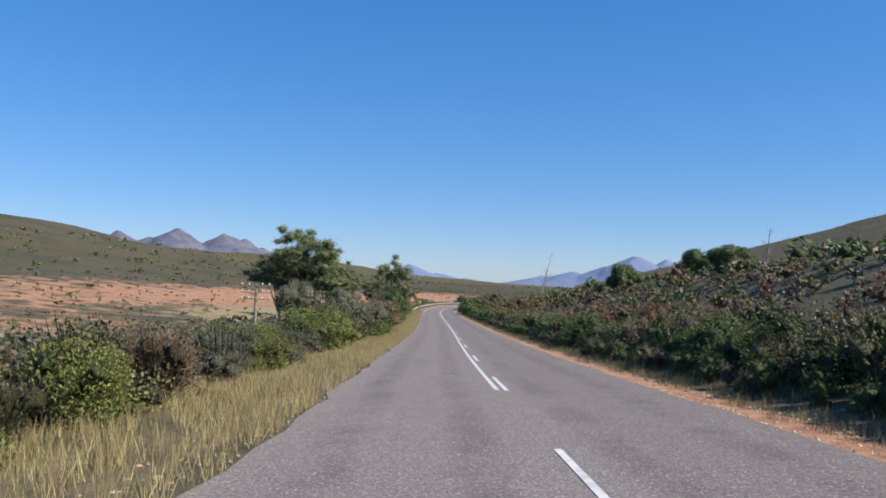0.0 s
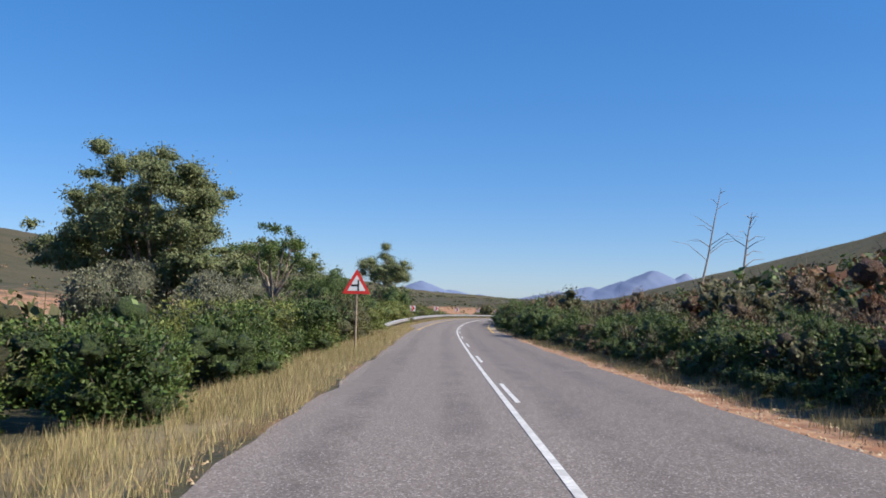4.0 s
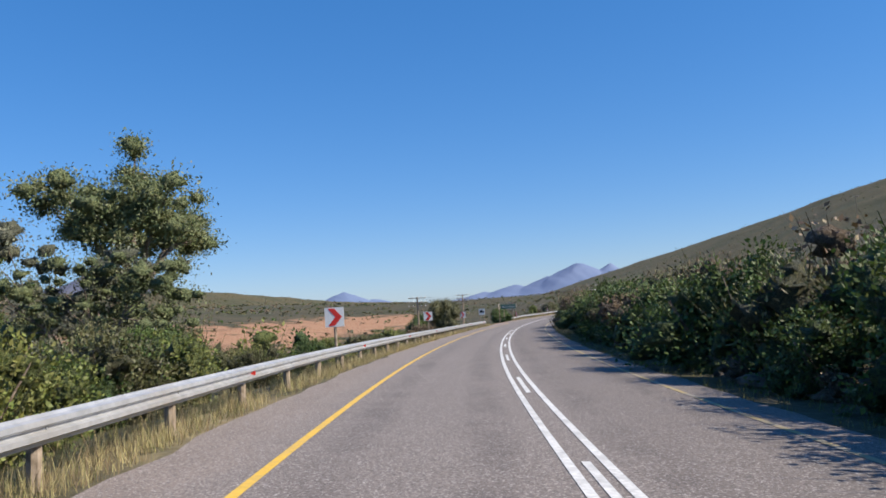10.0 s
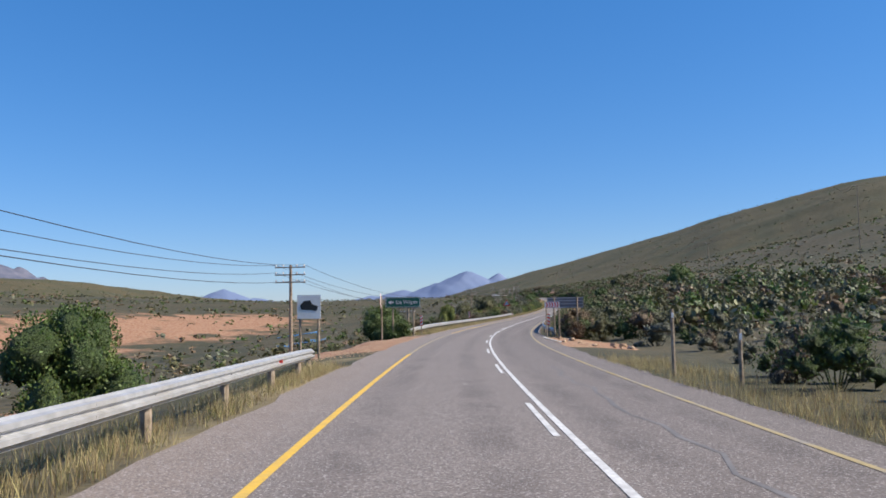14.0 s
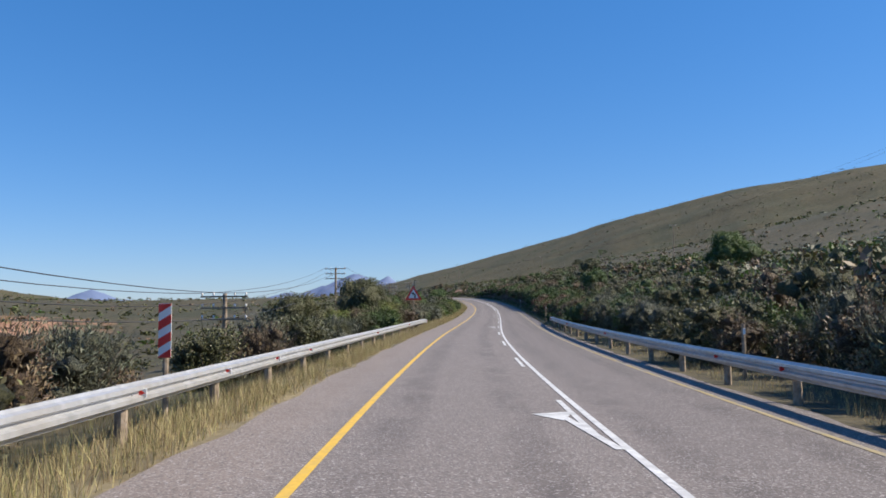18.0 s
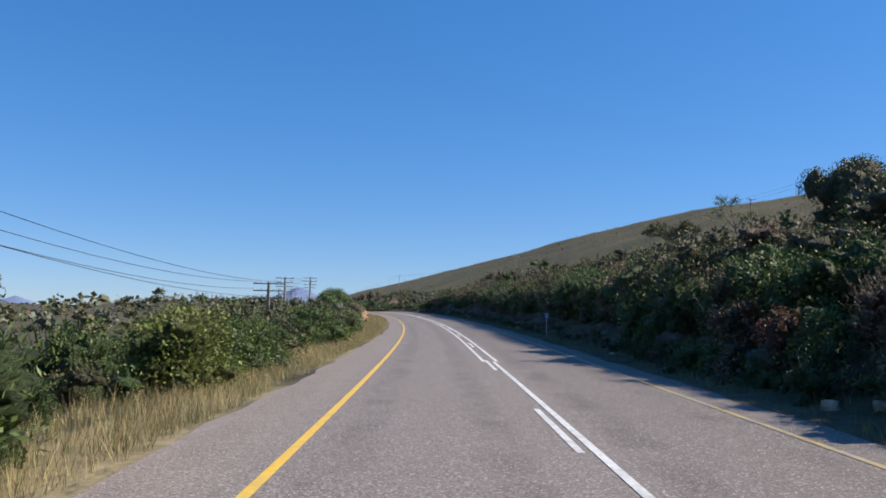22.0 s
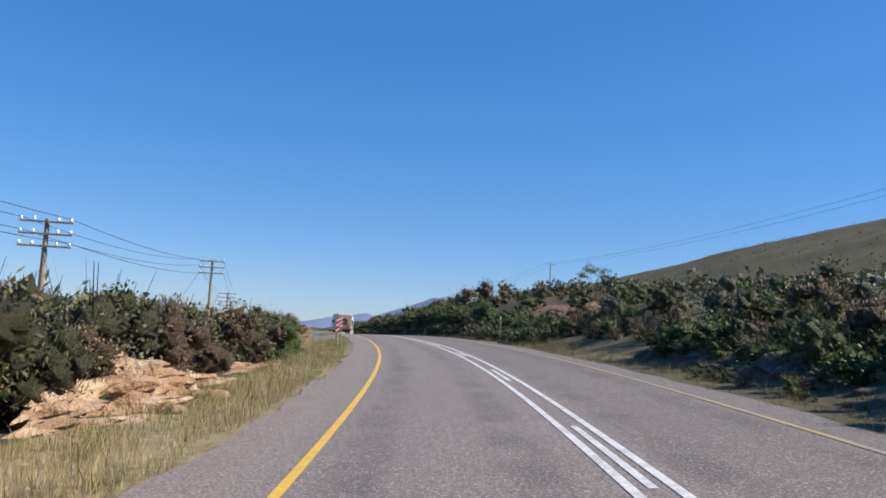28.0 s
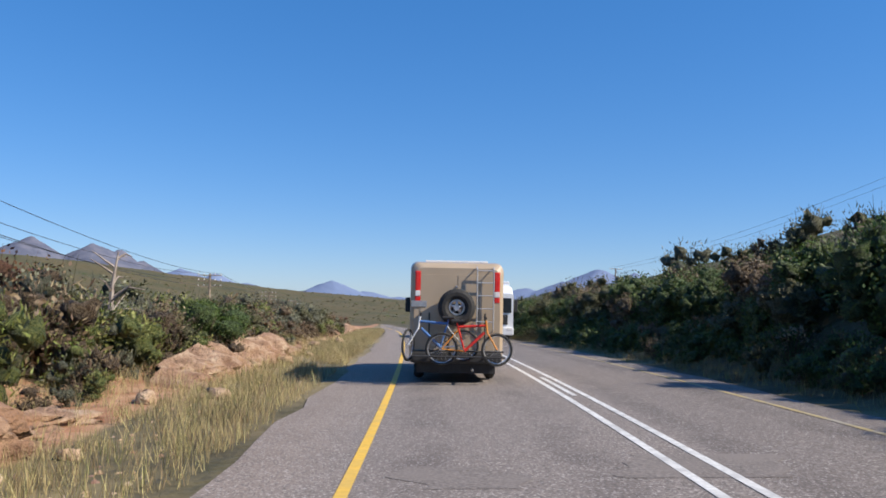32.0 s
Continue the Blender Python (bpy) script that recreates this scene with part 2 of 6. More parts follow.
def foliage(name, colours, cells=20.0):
    """Closed leafage: small cells in the leaf colours, the darkest painting in shaded gaps, with relief between them.
    """
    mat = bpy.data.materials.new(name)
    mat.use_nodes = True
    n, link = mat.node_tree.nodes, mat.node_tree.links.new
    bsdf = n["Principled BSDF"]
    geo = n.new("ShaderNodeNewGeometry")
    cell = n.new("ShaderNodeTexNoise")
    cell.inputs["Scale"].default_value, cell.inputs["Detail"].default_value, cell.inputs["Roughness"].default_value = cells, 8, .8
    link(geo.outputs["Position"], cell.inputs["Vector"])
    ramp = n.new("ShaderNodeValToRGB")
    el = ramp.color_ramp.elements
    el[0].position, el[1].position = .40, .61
    # darkest cells stand in for the shade in gaps between leaves
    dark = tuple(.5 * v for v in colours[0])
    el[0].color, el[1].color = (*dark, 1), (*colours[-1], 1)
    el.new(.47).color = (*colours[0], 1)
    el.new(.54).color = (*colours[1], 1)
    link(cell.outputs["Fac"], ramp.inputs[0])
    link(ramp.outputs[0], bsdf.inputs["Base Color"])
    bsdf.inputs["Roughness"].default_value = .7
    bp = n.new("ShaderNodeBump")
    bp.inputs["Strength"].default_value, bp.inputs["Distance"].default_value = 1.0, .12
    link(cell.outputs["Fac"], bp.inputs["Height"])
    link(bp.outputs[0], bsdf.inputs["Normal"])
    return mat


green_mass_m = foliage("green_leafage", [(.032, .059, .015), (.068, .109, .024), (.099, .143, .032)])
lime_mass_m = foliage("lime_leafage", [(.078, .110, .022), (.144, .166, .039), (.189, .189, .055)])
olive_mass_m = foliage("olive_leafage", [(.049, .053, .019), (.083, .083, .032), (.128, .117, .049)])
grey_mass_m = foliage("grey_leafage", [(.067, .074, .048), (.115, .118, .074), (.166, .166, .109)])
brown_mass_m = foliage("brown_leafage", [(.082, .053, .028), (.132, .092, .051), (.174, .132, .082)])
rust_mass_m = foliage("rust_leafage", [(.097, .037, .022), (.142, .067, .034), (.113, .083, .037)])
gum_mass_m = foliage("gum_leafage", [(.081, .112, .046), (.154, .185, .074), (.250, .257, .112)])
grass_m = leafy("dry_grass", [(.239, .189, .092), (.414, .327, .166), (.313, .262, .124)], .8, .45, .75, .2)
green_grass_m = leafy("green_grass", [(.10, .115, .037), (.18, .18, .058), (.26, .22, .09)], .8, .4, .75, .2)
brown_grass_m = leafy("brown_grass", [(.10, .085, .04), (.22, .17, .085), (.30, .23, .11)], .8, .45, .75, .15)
bark_m = material("bark", [(.10, .07, .05), (.22, .17, .13), (.33, .28, .23)], 5, .9, .7, 14, distance=.03)
dead_wood_m = material("bleached_dead_wood", [(.20, .16, .13), (.36, .31, .27)], 6, .9, .5, 20, distance=.02)
post_m = material("weathered_timber", [(.16, .12, .08), (.28, .22, .16), (.38, .31, .24)], 9, .9, .5, 30, distance=.01)
zinc_m = material("galvanised_steel", [(.378, .387, .396), (.54, .549, .558)], 5, .42, .1, 20, metal=.35, blotch=(.8, (.405, .378, .342), .4), distance=.004)
steel_m = material("grey_steel", [(.30, .31, .32), (.42, .43, .44)], 12, .5, metal=.5)
sign_white_m = material("sign_white", [(.74, .74, .72), (.82, .82, .80)], 6, .4)
sign_red_m = material("sign_red", [(.62, .03, .025), (.72, .05, .035)], 6, .4)
sign_black_m = material("sign_black", [(.015, .015, .015), (.03, .03, .03)], 6, .4)
sign_green_m = material("sign_green", [(.005, .085, .06), (.008, .115, .08)], 4, .35)
sign_back_m = material("sign_back", [(.10, .11, .13), (.18, .19, .21)], 4, .5, metal=.3)
concrete_m = material("concrete", [(.378, .36, .324), (.504, .486, .45)], 4, .9, .4, 25, blotch=(1.2, (.27, .243, .198), .5), distance=.01)
paint_white_m = material("white_wall_paint", [(.70, .69, .66), (.82, .81, .78)], 2, .8, blotch=(1, (.55, .5, .44), .3))
roof_m = material("roof_sheet", [(.20, .17, .16), (.32, .29, .28)], 2, .6)
water_m = material("pool_water", [(.02, .03, .03), (.035, .045, .04)], .5, .06, .05, 3, distance=.01)
glass_m = material("dark_glass", [(.02, .025, .03), (.035, .04, .045)], 2, .08)
van_m = material("beige_van_paint", [(.414, .324, .225), (.441, .347, .243)], 2, .32, blotch=(1.5, (.378, .297, .211), .5))
rubber_m = material("tyre_rubber", [(.018, .018, .018), (.035, .034, .033)], 20, .85, .3, 60, distance=.004)
dark_plastic_m = material("black_plastic", [(.02, .02, .021), (.035, .035, .036)], 10, .6)
rim_m = material("steel_rim", [(.5, .5, .51), (.62, .62, .63)], 8, .35, metal=.8)
lamp_red_m = material("red_lamp", [(.62, .02, .02), (.75, .04, .03)], 8, .2)
lamp_clear_m = material("clear_lamp", [(.7, .68, .66), (.8, .78, .76)], 8, .2)
bike_red_m = material("red_bike_paint", [(.60, .03, .02), (.68, .05, .03)], 8, .3)
bike_orange_m = material("orange_bike_paint", [(.75, .28, .04), (.8, .33, .06)], 8, .3)
bike_blue_m = material("blue_bike_paint", [(.06, .14, .34), (.09, .2, .45)], 8, .3)
bike_white_m = material("white_bike_paint", [(.7, .7, .68), (.8, .8, .78)], 8, .3)
truck_m = material("white_truck_paint", [(.74, .75, .76), (.82, .83, .84)], 3, .3)
insulator_m = material("white_porcelain", [(.7, .69, .66), (.82, .81, .78)], 10, .2)
cable_m = material("cable", [(.03, .03, .032), (.05, .05, .05)], 10, .6)

# ---------------------------------------------------------------- mesh helpers
def mesh_from(name, verts, faces, mats, smooth_shade=False, index=None):
    me = bpy.data.meshes.new(name)
    verts = np.asarray(verts, dtype=np.float32)
    if isinstance(faces, np.ndarray):
        k = faces.shape[1]
        me.vertices.add(len(verts))
        me.vertices.foreach_set("co", verts.ravel())
        me.loops.add(faces.size)
        me.loops.foreach_set("vertex_index", faces.ravel().astype(np.int32))
        me.polygons.add(len(faces))
        me.polygons.foreach_set("loop_start", (np.arange(len(faces)) * k).astype(np.int32))
        me.update(calc_edges=True)
    else:
        me.from_pydata([tuple(map(float, v)) for v in verts], [], faces)
    for m in mats:
        me.materials.append(m)
    if index is not None:
        me.polygons.foreach_set("material_index", np.asarray(index, dtype=np.int32))
    if smooth_shade:
        me.polygons.foreach_set("use_smooth", np.ones(len(me.polygons), dtype=bool))
    me.update()
    return me


def part(name, bm, mat, parent, label=""):
    me = bpy.data.meshes.new(name)
    bm.to_mesh(me)
    bm.free()
    me.materials.append(mat)
    ob = new(name, me)
    ob.parent = parent
    if label:
        tagged(ob, label)
    return ob


# ---------------------------------------------------------------- the lie of the land
DIST = np.array([0, 1.2, 4, 9, 25, 70, 200, 600, 1500, 6000.])
LEFT_T = [-6, 0, 5, 9, 13, 18, 22, 25.3, 28.6, 29.7, 30.4, 31.3, 36, 45, 80]
LEFT_H = np.array([
    [0, 0, -0.2, -0.4, -0.5, 0, 14, 45, 80, 80],
    [0, 0, -0.2, -0.4, -0.5, 0, 14, 45, 80, 80],
    [0, -0.1, -0.4, -0.6, -2, -4, 8, 45, 70, 80],
    [0, -0.1, -0.6, -2, -4, -6.43, 5.51, 47, 70, 80],
    [0, -0.1, -0.6, -2.5, -5, -7.26, 5.26, 50, 80, 80],
    [0, -0.1, -0.5, -2, -4, -6.75, 5.89, 53, 85, 80],
    [0, -0.1, -0.3, -0.8, -2, -5.41, 6.28, 56, 85, 80],
    [0, 0, 0.1, 1.7, 2.2, -3.78, 5, 58, 85, 80],
    [0, 0, 0.1, 1.4, 2, -2.36, 0.66, 57, 85, 80],
    [0, -0.1, -0.4, -0.6, -0.5, -1.23, -3.08, 50, 85, 80],
    [0, -0.1, -0.5, -0.8, -0.5, -0.4, -3.38, 40, 85, 80],
    [0, 0, 0.1, 1.1, 1.6, 0.68, -0.56, 31, 85, 80],
    [0, 0, 0.1, 1, 1.2, 2.59, 5.51, 27, 85, 80],
    [0, 0, 0, 0.4, 0.5, 2.97, 13, 35, 85, 80],
    [0, 0, 0, 0, 0, 2.96, 19, 64, 80, 80]])
RIGHT_T = [-6, 0, 5, 9, 13, 15.2, 16.2, 19, 21.5, 23, 27, 28.8, 29.8, 32, 38, 50, 80]
RIGHT_H = np.array([
    [0, 0, 0.4, 1.2, 3.2, 5, 7.39, 10, 40, 60],
    [0, 0, 0.4, 1.2, 3.2, 5, 9.48, 17, 40, 60],
    [0, 0, 0.3, 1, 3, 5, 11, 24, 40, 60],
    [0, 0, 0.5, 2, 4, 6, 14, 31, 50, 60],
    [0, 0, 0.3, 1, 3.2, 6.37, 17, 36, 50, 60],
    [0, 0, 0, 0.1, 0.8, 6.88, 21, 40, 50, 60],
    [0, 0, -0.2, 0, 1, 7.57, 25, 41, 50, 60],
    [0, 0, 0.1, 1, 4.4, 8.28, 30, 41, 50, 60],
    [0, 0.1, 0.9, 2.4, 4.8, 8.6, 35, 41, 50, 60],
    [0, 0.1, 1.9, 4.6, 7.2, 10.5, 39, 42, 50, 60],
    [0, 0.1, 2.1, 4.8, 7.2, 10.6, 44, 46, 50, 60],
    [0, 0, 0.4, 1.6, 3.8, 9.84, 49, 49, 50, 60],
    [0, 0, 0.6, 2.2, 3.8, 10, 53, 50, 50, 60],
    [0, 0.1, 1.9, 4.4, 6.4, 11.2, 54, 47, 50, 60],
    [0, 0.1, 0.8, 2, 3, 13, 49, 40, 40, 60],
    [0, 0, 0, 0.5, 1, 17, 14, 31, 40, 60],
    [0, 0, 0, 0, 0, 16, -15, 20, 30, 40]])
RIGHT_H[10:13, 6:8] += 4
RIGHT_H[13:15, 6] -= np.array([3, 8])
RIGHT_H[7:15, 6] *= .72
LEFT_H[0:3, 7] -= 7
RIGHT_H[0:3, 4:6] += 3.3


def edges(s):
    """Half widths of the tar, left and right, at the distance s."""
    left = np.interp(s, [S(5.9), S(6.8), 560, 590], [3.75, 4.95, 4.95, 4.75])
    right = np.interp(s, [S(5.5), S(7), S(14), S(15), S(16.3), S(16.8)], [3.6, 3.85, 3.85, 4.2, 4.2, 3.85])
    return left, right


def profile(s, w):
    """Height over the centre line at the distance s along and w metres to its right."""
    s, w = np.broadcast_arrays(np.asarray(s, float), np.asarray(w, float))
    bank = np.tan(along(s, bank_g))
    base = -np.clip(w, -12, 12) * bank
    le, re = edges(s)
    d = np.where(w < 0, -w - le, w - re)
    out = np.zeros_like(base)
    t = np.interp(s, s_g, grid_t)
    for side, ts, hs in ((-1, LEFT_T, LEFT_H), (1, RIGHT_T, RIGHT_H)):
        cols = [np.interp(t, ts, hs[:, k]) for k in range(len(DIST))]
        h = np.zeros_like(base)
        for k in range(len(DIST) - 1):
            f = np.clip((d - DIST[k]) / (DIST[k + 1] - DIST[k]), 0, 1)
            f = f if k == 0 or k > 6 else f * f * (3 - 2 * f) * .5 + f * .5
            h = h + (cols[k + 1] - cols[k]) * f
        out = np.where((w < 0) == (side < 0), h, out)
    x, y = flat(s, w)
    rough = np.clip((d - 1.5) / 6, 0, 1)
    wave = .22 * np.sin(x * .41 + 1.3 * np.sin(y * .23)) * np.sin(y * .37 + .8 * np.sin(x * .19)) + .12 * np.sin(x * 1.1 + y * .7) * np.sin(y * .9 - x * .5)
    far = np.clip((d - 60) / 300, 0, 1)
    roll = 9 * np.sin(x / 130 + 1) * np.sin(y / 170 + .5) + 4 * np.sin(x / 47 + y / 71) + 2 * np.sin(x / 23 - y / 31 + 2)
    return base + out + rough * wave + far * roll * .6 - .035 * np.clip(d / .4, 0, 1) * (d > 0)


AX = np.array([np.interp(0, grid_t, cx_g), np.interp(0, grid_t, cy_g)])
END = np.array([np.interp(32, grid_t, cx_g), np.interp(32, grid_t, cy_g)])
LONG = (END - AX) / np.linalg.norm(END - AX)
SIDE = np.array([LONG[1], -LONG[0]])


def flat(s, w):
    """Map place of a point of the road plan; far from the road the plan straightens out."""
    yaw = along(s, yaw_g)
    x0, y0 = along(s, cx_g), along(s, cy_g)
    k = np.clip((np.abs(w) - 60) / 400, 0, 1)
    k = k * k * (3 - 2 * k)
    m = np.array([x0 - AX[0], y0 - AX[1]])
    run = m[0] * LONG[0] + m[1] * LONG[1]
    nx, ny = (1 - k) * np.cos(yaw) + k * SIDE[0], (1 - k) * np.sin(yaw) + k * SIDE[1]
    bx, by = AX[0] + LONG[0] * run, AX[1] + LONG[1] * run
    kk = k * np.clip((np.abs(w) - 300) / 600, 0, 1)
    return (1 - kk) * x0 + kk * bx + nx * w, (1 - kk) * y0 + kk * by + ny * w


def place(s, w, up=0.0):
    x, y = flat(s, w)
    z = along(s, cz_g) + profile(s, w) + up
    return np.stack(np.broadcast_arrays(x, y, z), -1)


def spot(s, w, up=0.0):
    return Vector([float(v) for v in place(np.float64(s), np.float64(w), up)])


def heading(s):
    """Degrees by which the road bears to the left of +y."""
    return math.degrees(float(along(s, yaw_g)))


def strip(name, ss, ws, mat, up=0.0, smooth_shade=True, ripple=None):
    """A sheet over rows of distances and columns of offsets (each column a number or an array along ss)."""
    cols = np.stack([np.broadcast_to(np.asarray(w, float), ss.shape) for w in ws], 1)
    p = place(ss[:, None] + 0 * cols, cols, up)
    if ripple is not None:
        p = p + ripple(ss[:, None] + 0 * cols, cols)
    r, c = cols.shape
    i = np.arange((r - 1) * (c - 1))
    a = (i // (c - 1)) * c + i % (c - 1)
    quads = np.stack([a, a + 1, a + c + 1, a + c], 1)
    return new(name, mesh_from(name, p.reshape(-1, 3), quads, [mat], smooth_shade))



def blob(a, centre, size):
    return np.exp(-((a - centre) / size) ** 2)


# one sheet of ground from the tar to the horizon; "soil" tells where bare orange earth shows, "field" where stubble stands
rows_near = np.arange(-60, 960, 1.5)
rows_all = np.concatenate([np.array([-900, -500, -250, -120]), rows_near, 960 + np.cumsum(np.geomspace(3, 260, 42))])
rows_all = rows_all[rows_all < 4600]
le, re = edges(rows_all)
out_w = np.concatenate([[0, .4, .8, 1.2, 1.8, 2.4, 3, 3.6, 4.2, 5, 5.8, 6.6, 7.6, 8.8, 10, 11.5, 14, 17, 21], np.geomspace(25, 4200, 44)])
cols = [-(le - .5) - x for x in out_w[::-1]] + [-(le - .6)] + [re - .6] + [re - .5 + x for x in out_w]
ground = strip("ground", rows_all, cols, ground_m)
tagged(ground, "dry scrubby veld rising to low hills", "ground", kind="structure")
gs = np.repeat(rows_all, len(cols))
gw = np.stack([np.broadcast_to(c, rows_all.shape) for c in cols], 1).ravel()
gt = np.interp(gs, s_g, grid_t)
soil = .9 * ((gs > 356) & (gs < 381) & (gw < -4.2) & (gw > -30)) + .8 * ((gs > 362) & (gs < 379) & (gw > 3) & (gw < 8))
soil += .8 * ((gw > 3) & (gw < 4.8) & (gs < 170)) + .3 * ((gw < -3.2) & (gw > -5) & (gs < 170))
soil += .5 * blob(gs, 240, 190) * blob(gw, -150, 70) + .38 * blob(gs, 120, 90) * blob(gw, -70, 30) + .5 * blob(gs, 430, 110) * blob(gw, -120, 50) + .55 * blob(gs, 570, 70) * blob(gw, -108, 30) + .45 * blob(gs, 440, 30) * blob(gw, -27, 5)
soil += .8 * blob(gs, 722, 14) * blob(gw, 9, 4) + .6 * ((gw < -7) & (gw > -11) & (gs > 735)) + .5 * blob(gs, 728, 10) * blob(gw, -9, 3)
field = blob(gs, 330, 90) * blob(gw, -85, 22) + .5 * blob(gs, 250, 100) * blob(gw, -60, 12)
field += .42 * ((gw < -4.2) & (gw > -7.4) & ((gs < 352) | (gs > 384))) + .4 * ((gs > 698) & (gs < 745) & (gw < -5) & (gw > -30)) + .4 * ((gw > 3.6) & (gw < 5.8) & (gs > 690))
for name, values in (("soil", soil), ("field", field)):
    att = ground.data.attributes.new(name, "FLOAT", "POINT")
    att.data.foreach_set("value", np.clip(values, 0, 1).astype(np.float32))

road_s = np.arange(-50, 1500, 1.5)
le, re = edges(road_s)
rag = .07 * np.sin(road_s * 1.7) + .06 * np.sin(road_s * .53 + 1) + .05 * np.sin(road_s * 3.1 + 2)
road = strip("road", road_s, [-le + rag, -le + .35, -2, 0, 2, re - .35, re + rag[::-1]], asphalt_m, .02)
across_at = road.data.attributes.new("across", "FLOAT", "POINT")
across_at.data.foreach_set("value", np.stack(np.broadcast_arrays(-le + rag, -le + .35, -2.0, 0.0, 2.0, re - .35, re + rag[::-1]), 1).astype(np.float32).ravel())
tagged(road, "worn grey two-lane asphalt road with rough edges", "road", kind="structure")


# ---------------------------------------------------------------- road markings and patches
def painted(name, s0, s1, w, width, mat, label, up=.027):
    ss = np.linspace(s0, s1, max(2, int((s1 - s0) / 2) + 1))
    ob = strip(name, ss, [w - width / 2, w + width / 2], mat, up)
    return tagged(ob, label, "road marking", kind="structure")


painted("edge_line_left", 168, 352, -3.42, .12, yellow_line_m, "solid yellow edge line on grey asphalt")
painted("edge_line_left", 352, 384, -3.42, .11, faded_yellow_m, "worn yellow edge line across the junction")
painted("edge_line_left", 384, 1400, -3.42, .12, yellow_line_m, "solid yellow edge line on grey asphalt")
painted("edge_line_right", 170, 216, 3.02, .12, yellow_line_m, "solid yellow edge line on grey asphalt")
painted("edge_line_right", 216, 1400, 3.02, .11, faded_yellow_m, "faded yellow edge line on grey asphalt")
painted("centre_line", 18, 200, -.09, .11, white_line_m, "solid white centre line on grey asphalt")
painted("centre_line", 200, 310, -.2, .11, white_line_m, "solid white centre line on grey asphalt")
painted("centre_line", 226, 310, .21, .11, white_line_m, "solid white centre line on grey asphalt")
painted("centre_line", 310, 541, .1, .11, white_line_m, "solid white centre line on grey asphalt")
painted("centre_line", 541, 1400, -.21, .11, white_line_m, "solid white centre line on grey asphalt")
painted("centre_line", 541, 1400, .21, .11, white_line_m, "solid white centre line on grey asphalt")
for s0, s1 in ((171.5, 173.5), (179.5, 184), (186.5, 189.5), (194, 196), (203, 205)):
    painted("shoulder_patch", s0, s1, 3.4, .66, pale_patch_m, "pale orange worn paint patch beside the yellow line", .024)
DASH_AT = [(5.8, 0), (41.9, 3), (141.3, 8), (247.8, 9), (306.3, 5), (400.9, 8), (475.3, 6), (550.1, 6), (743.4, 16), (1400, 54)]
for (a, _), (b, count) in zip(DASH_AT, DASH_AT[1:]):
    for k in range(count):
        near = a + (b - a) * k / count
        w = 0 if near < 16 else .12 if near < 196 else 0 if near < 310 else -.1 if near < 541 else 0
        painted("centre_dash", near, near + 4.1, w, .1, white_line_m, "short white centre dash on grey asphalt")
for s0, s1, w0, w1 in ((28, 31, -2.3, -1.7), (118, 134, -3.5, -3.0), (122, 128, -2.9, -2.6), (472, 473, -2.6, -1.8), (760.2, 761.2, -2.9, -1.9), (760.6, 761.8, -.7, .9), (742, 748, 1.6, 2.4)):
    ss = np.linspace(s0, s1, 12)
    wig = .16 * np.sin(ss * 4.3 + s0) + .1 * np.sin(ss * 9.1)
    tagged(strip("road_patch", ss, [w0 + wig, (w0 + w1) / 2 + wig * .3, w1 - wig[::-1]], asphalt_dark_m, .024), "dark tar patch on the grey asphalt", "road patch", kind="structure")
# worn seams along the right lane
for s0, s1, w in ((296, 345, 1.6),):
    ss = np.linspace(s0, s1, int((s1 - s0) / 1.2))
    wig = .1 * np.sin(ss * .9) + .1 * np.sin(ss * 2.2 + 1) + .06 * np.sin(ss * 5.1)
    wide = .025 + .03 * np.sin(ss * 1.7) ** 2
    tagged(strip("tar_seam", ss, [w - wide + wig, w + wide + wig], asphalt_seam_m, .0235), "dark irregular tar seam on asphalt", "road patch", kind="structure")


def deflect_arrow(s, w):
    """White arrow that sends drivers back to their lane: a slanting shaft with a broad head."""
    pts = [(0, -.06), (0, .06), (2.75, -.22), (2.7, -.34), (3.5, -.05), (3.1, -.76), (2.4, -.34)]
    p = [spot(s + a, w + b, .029) for a, b in pts]
    me = mesh_from("lane_arrow", p, [(0, 1, 2, 3), (4, 5, 6)], [white_line_m])
    tagged(new("lane_arrow", me), "white lane arrow painted on grey asphalt", "road marking", kind="structure")


for s, w in ((424.7, 0), (474.8, -.3), (512.5, -.2)):
    deflect_arrow(s, w)


# ---------------------------------------------------------------- pools of the stream on the flats
for s0, s1, w_mid, half in ((424, 434, -30, 1.3), (446, 472, -41, 2.2), (500, 525, -64, 3.0)):
    ss = np.linspace(s0, s1, 24)
    swell = np.sqrt(np.maximum(0.02, 1 - ((ss - (s0 + s1) / 2) / ((s1 - s0) / 2)) ** 2)) * half * (1 + .25 * np.sin(ss * .9))
    bow = w_mid + 1.2 * np.sin(ss * .21)
    tagged(strip("water", ss, [bow - swell, bow, bow + swell * .9], water_m, .12), "still dark pool of stream water in the flats", "water", kind="structure")

# ---------------------------------------------------------------- plant templates (quads only, unit height about 1)
def cube_ball(n=3):
    v, f = [], []
    for ax in range(3):
        for sg in (-1, 1):
            base = len(v)
            for i in range(n + 1):
                for j in range(n + 1):
                    p = np.zeros(3)
                    p[ax], p[(ax + 1) % 3], p[(ax + 2) % 3] = sg, -1 + 2 * i / n, -1 + 2 * j / n
                    v.append(p / np.linalg.norm(p))
            for i in range(n):
                for j in range(n):
                    a = base + i * (n + 1) + j
                    q = (a, a + n + 1, a + n + 2, a + 1)
                    f.append(q if sg > 0 else q[::-1])
    v, where = np.unique(np.round(np.array(v), 6), axis=0, return_inverse=True)
    return v, where.reshape(-1)[np.array(f)]


BALL_V, BALL_F = cube_ball(2)
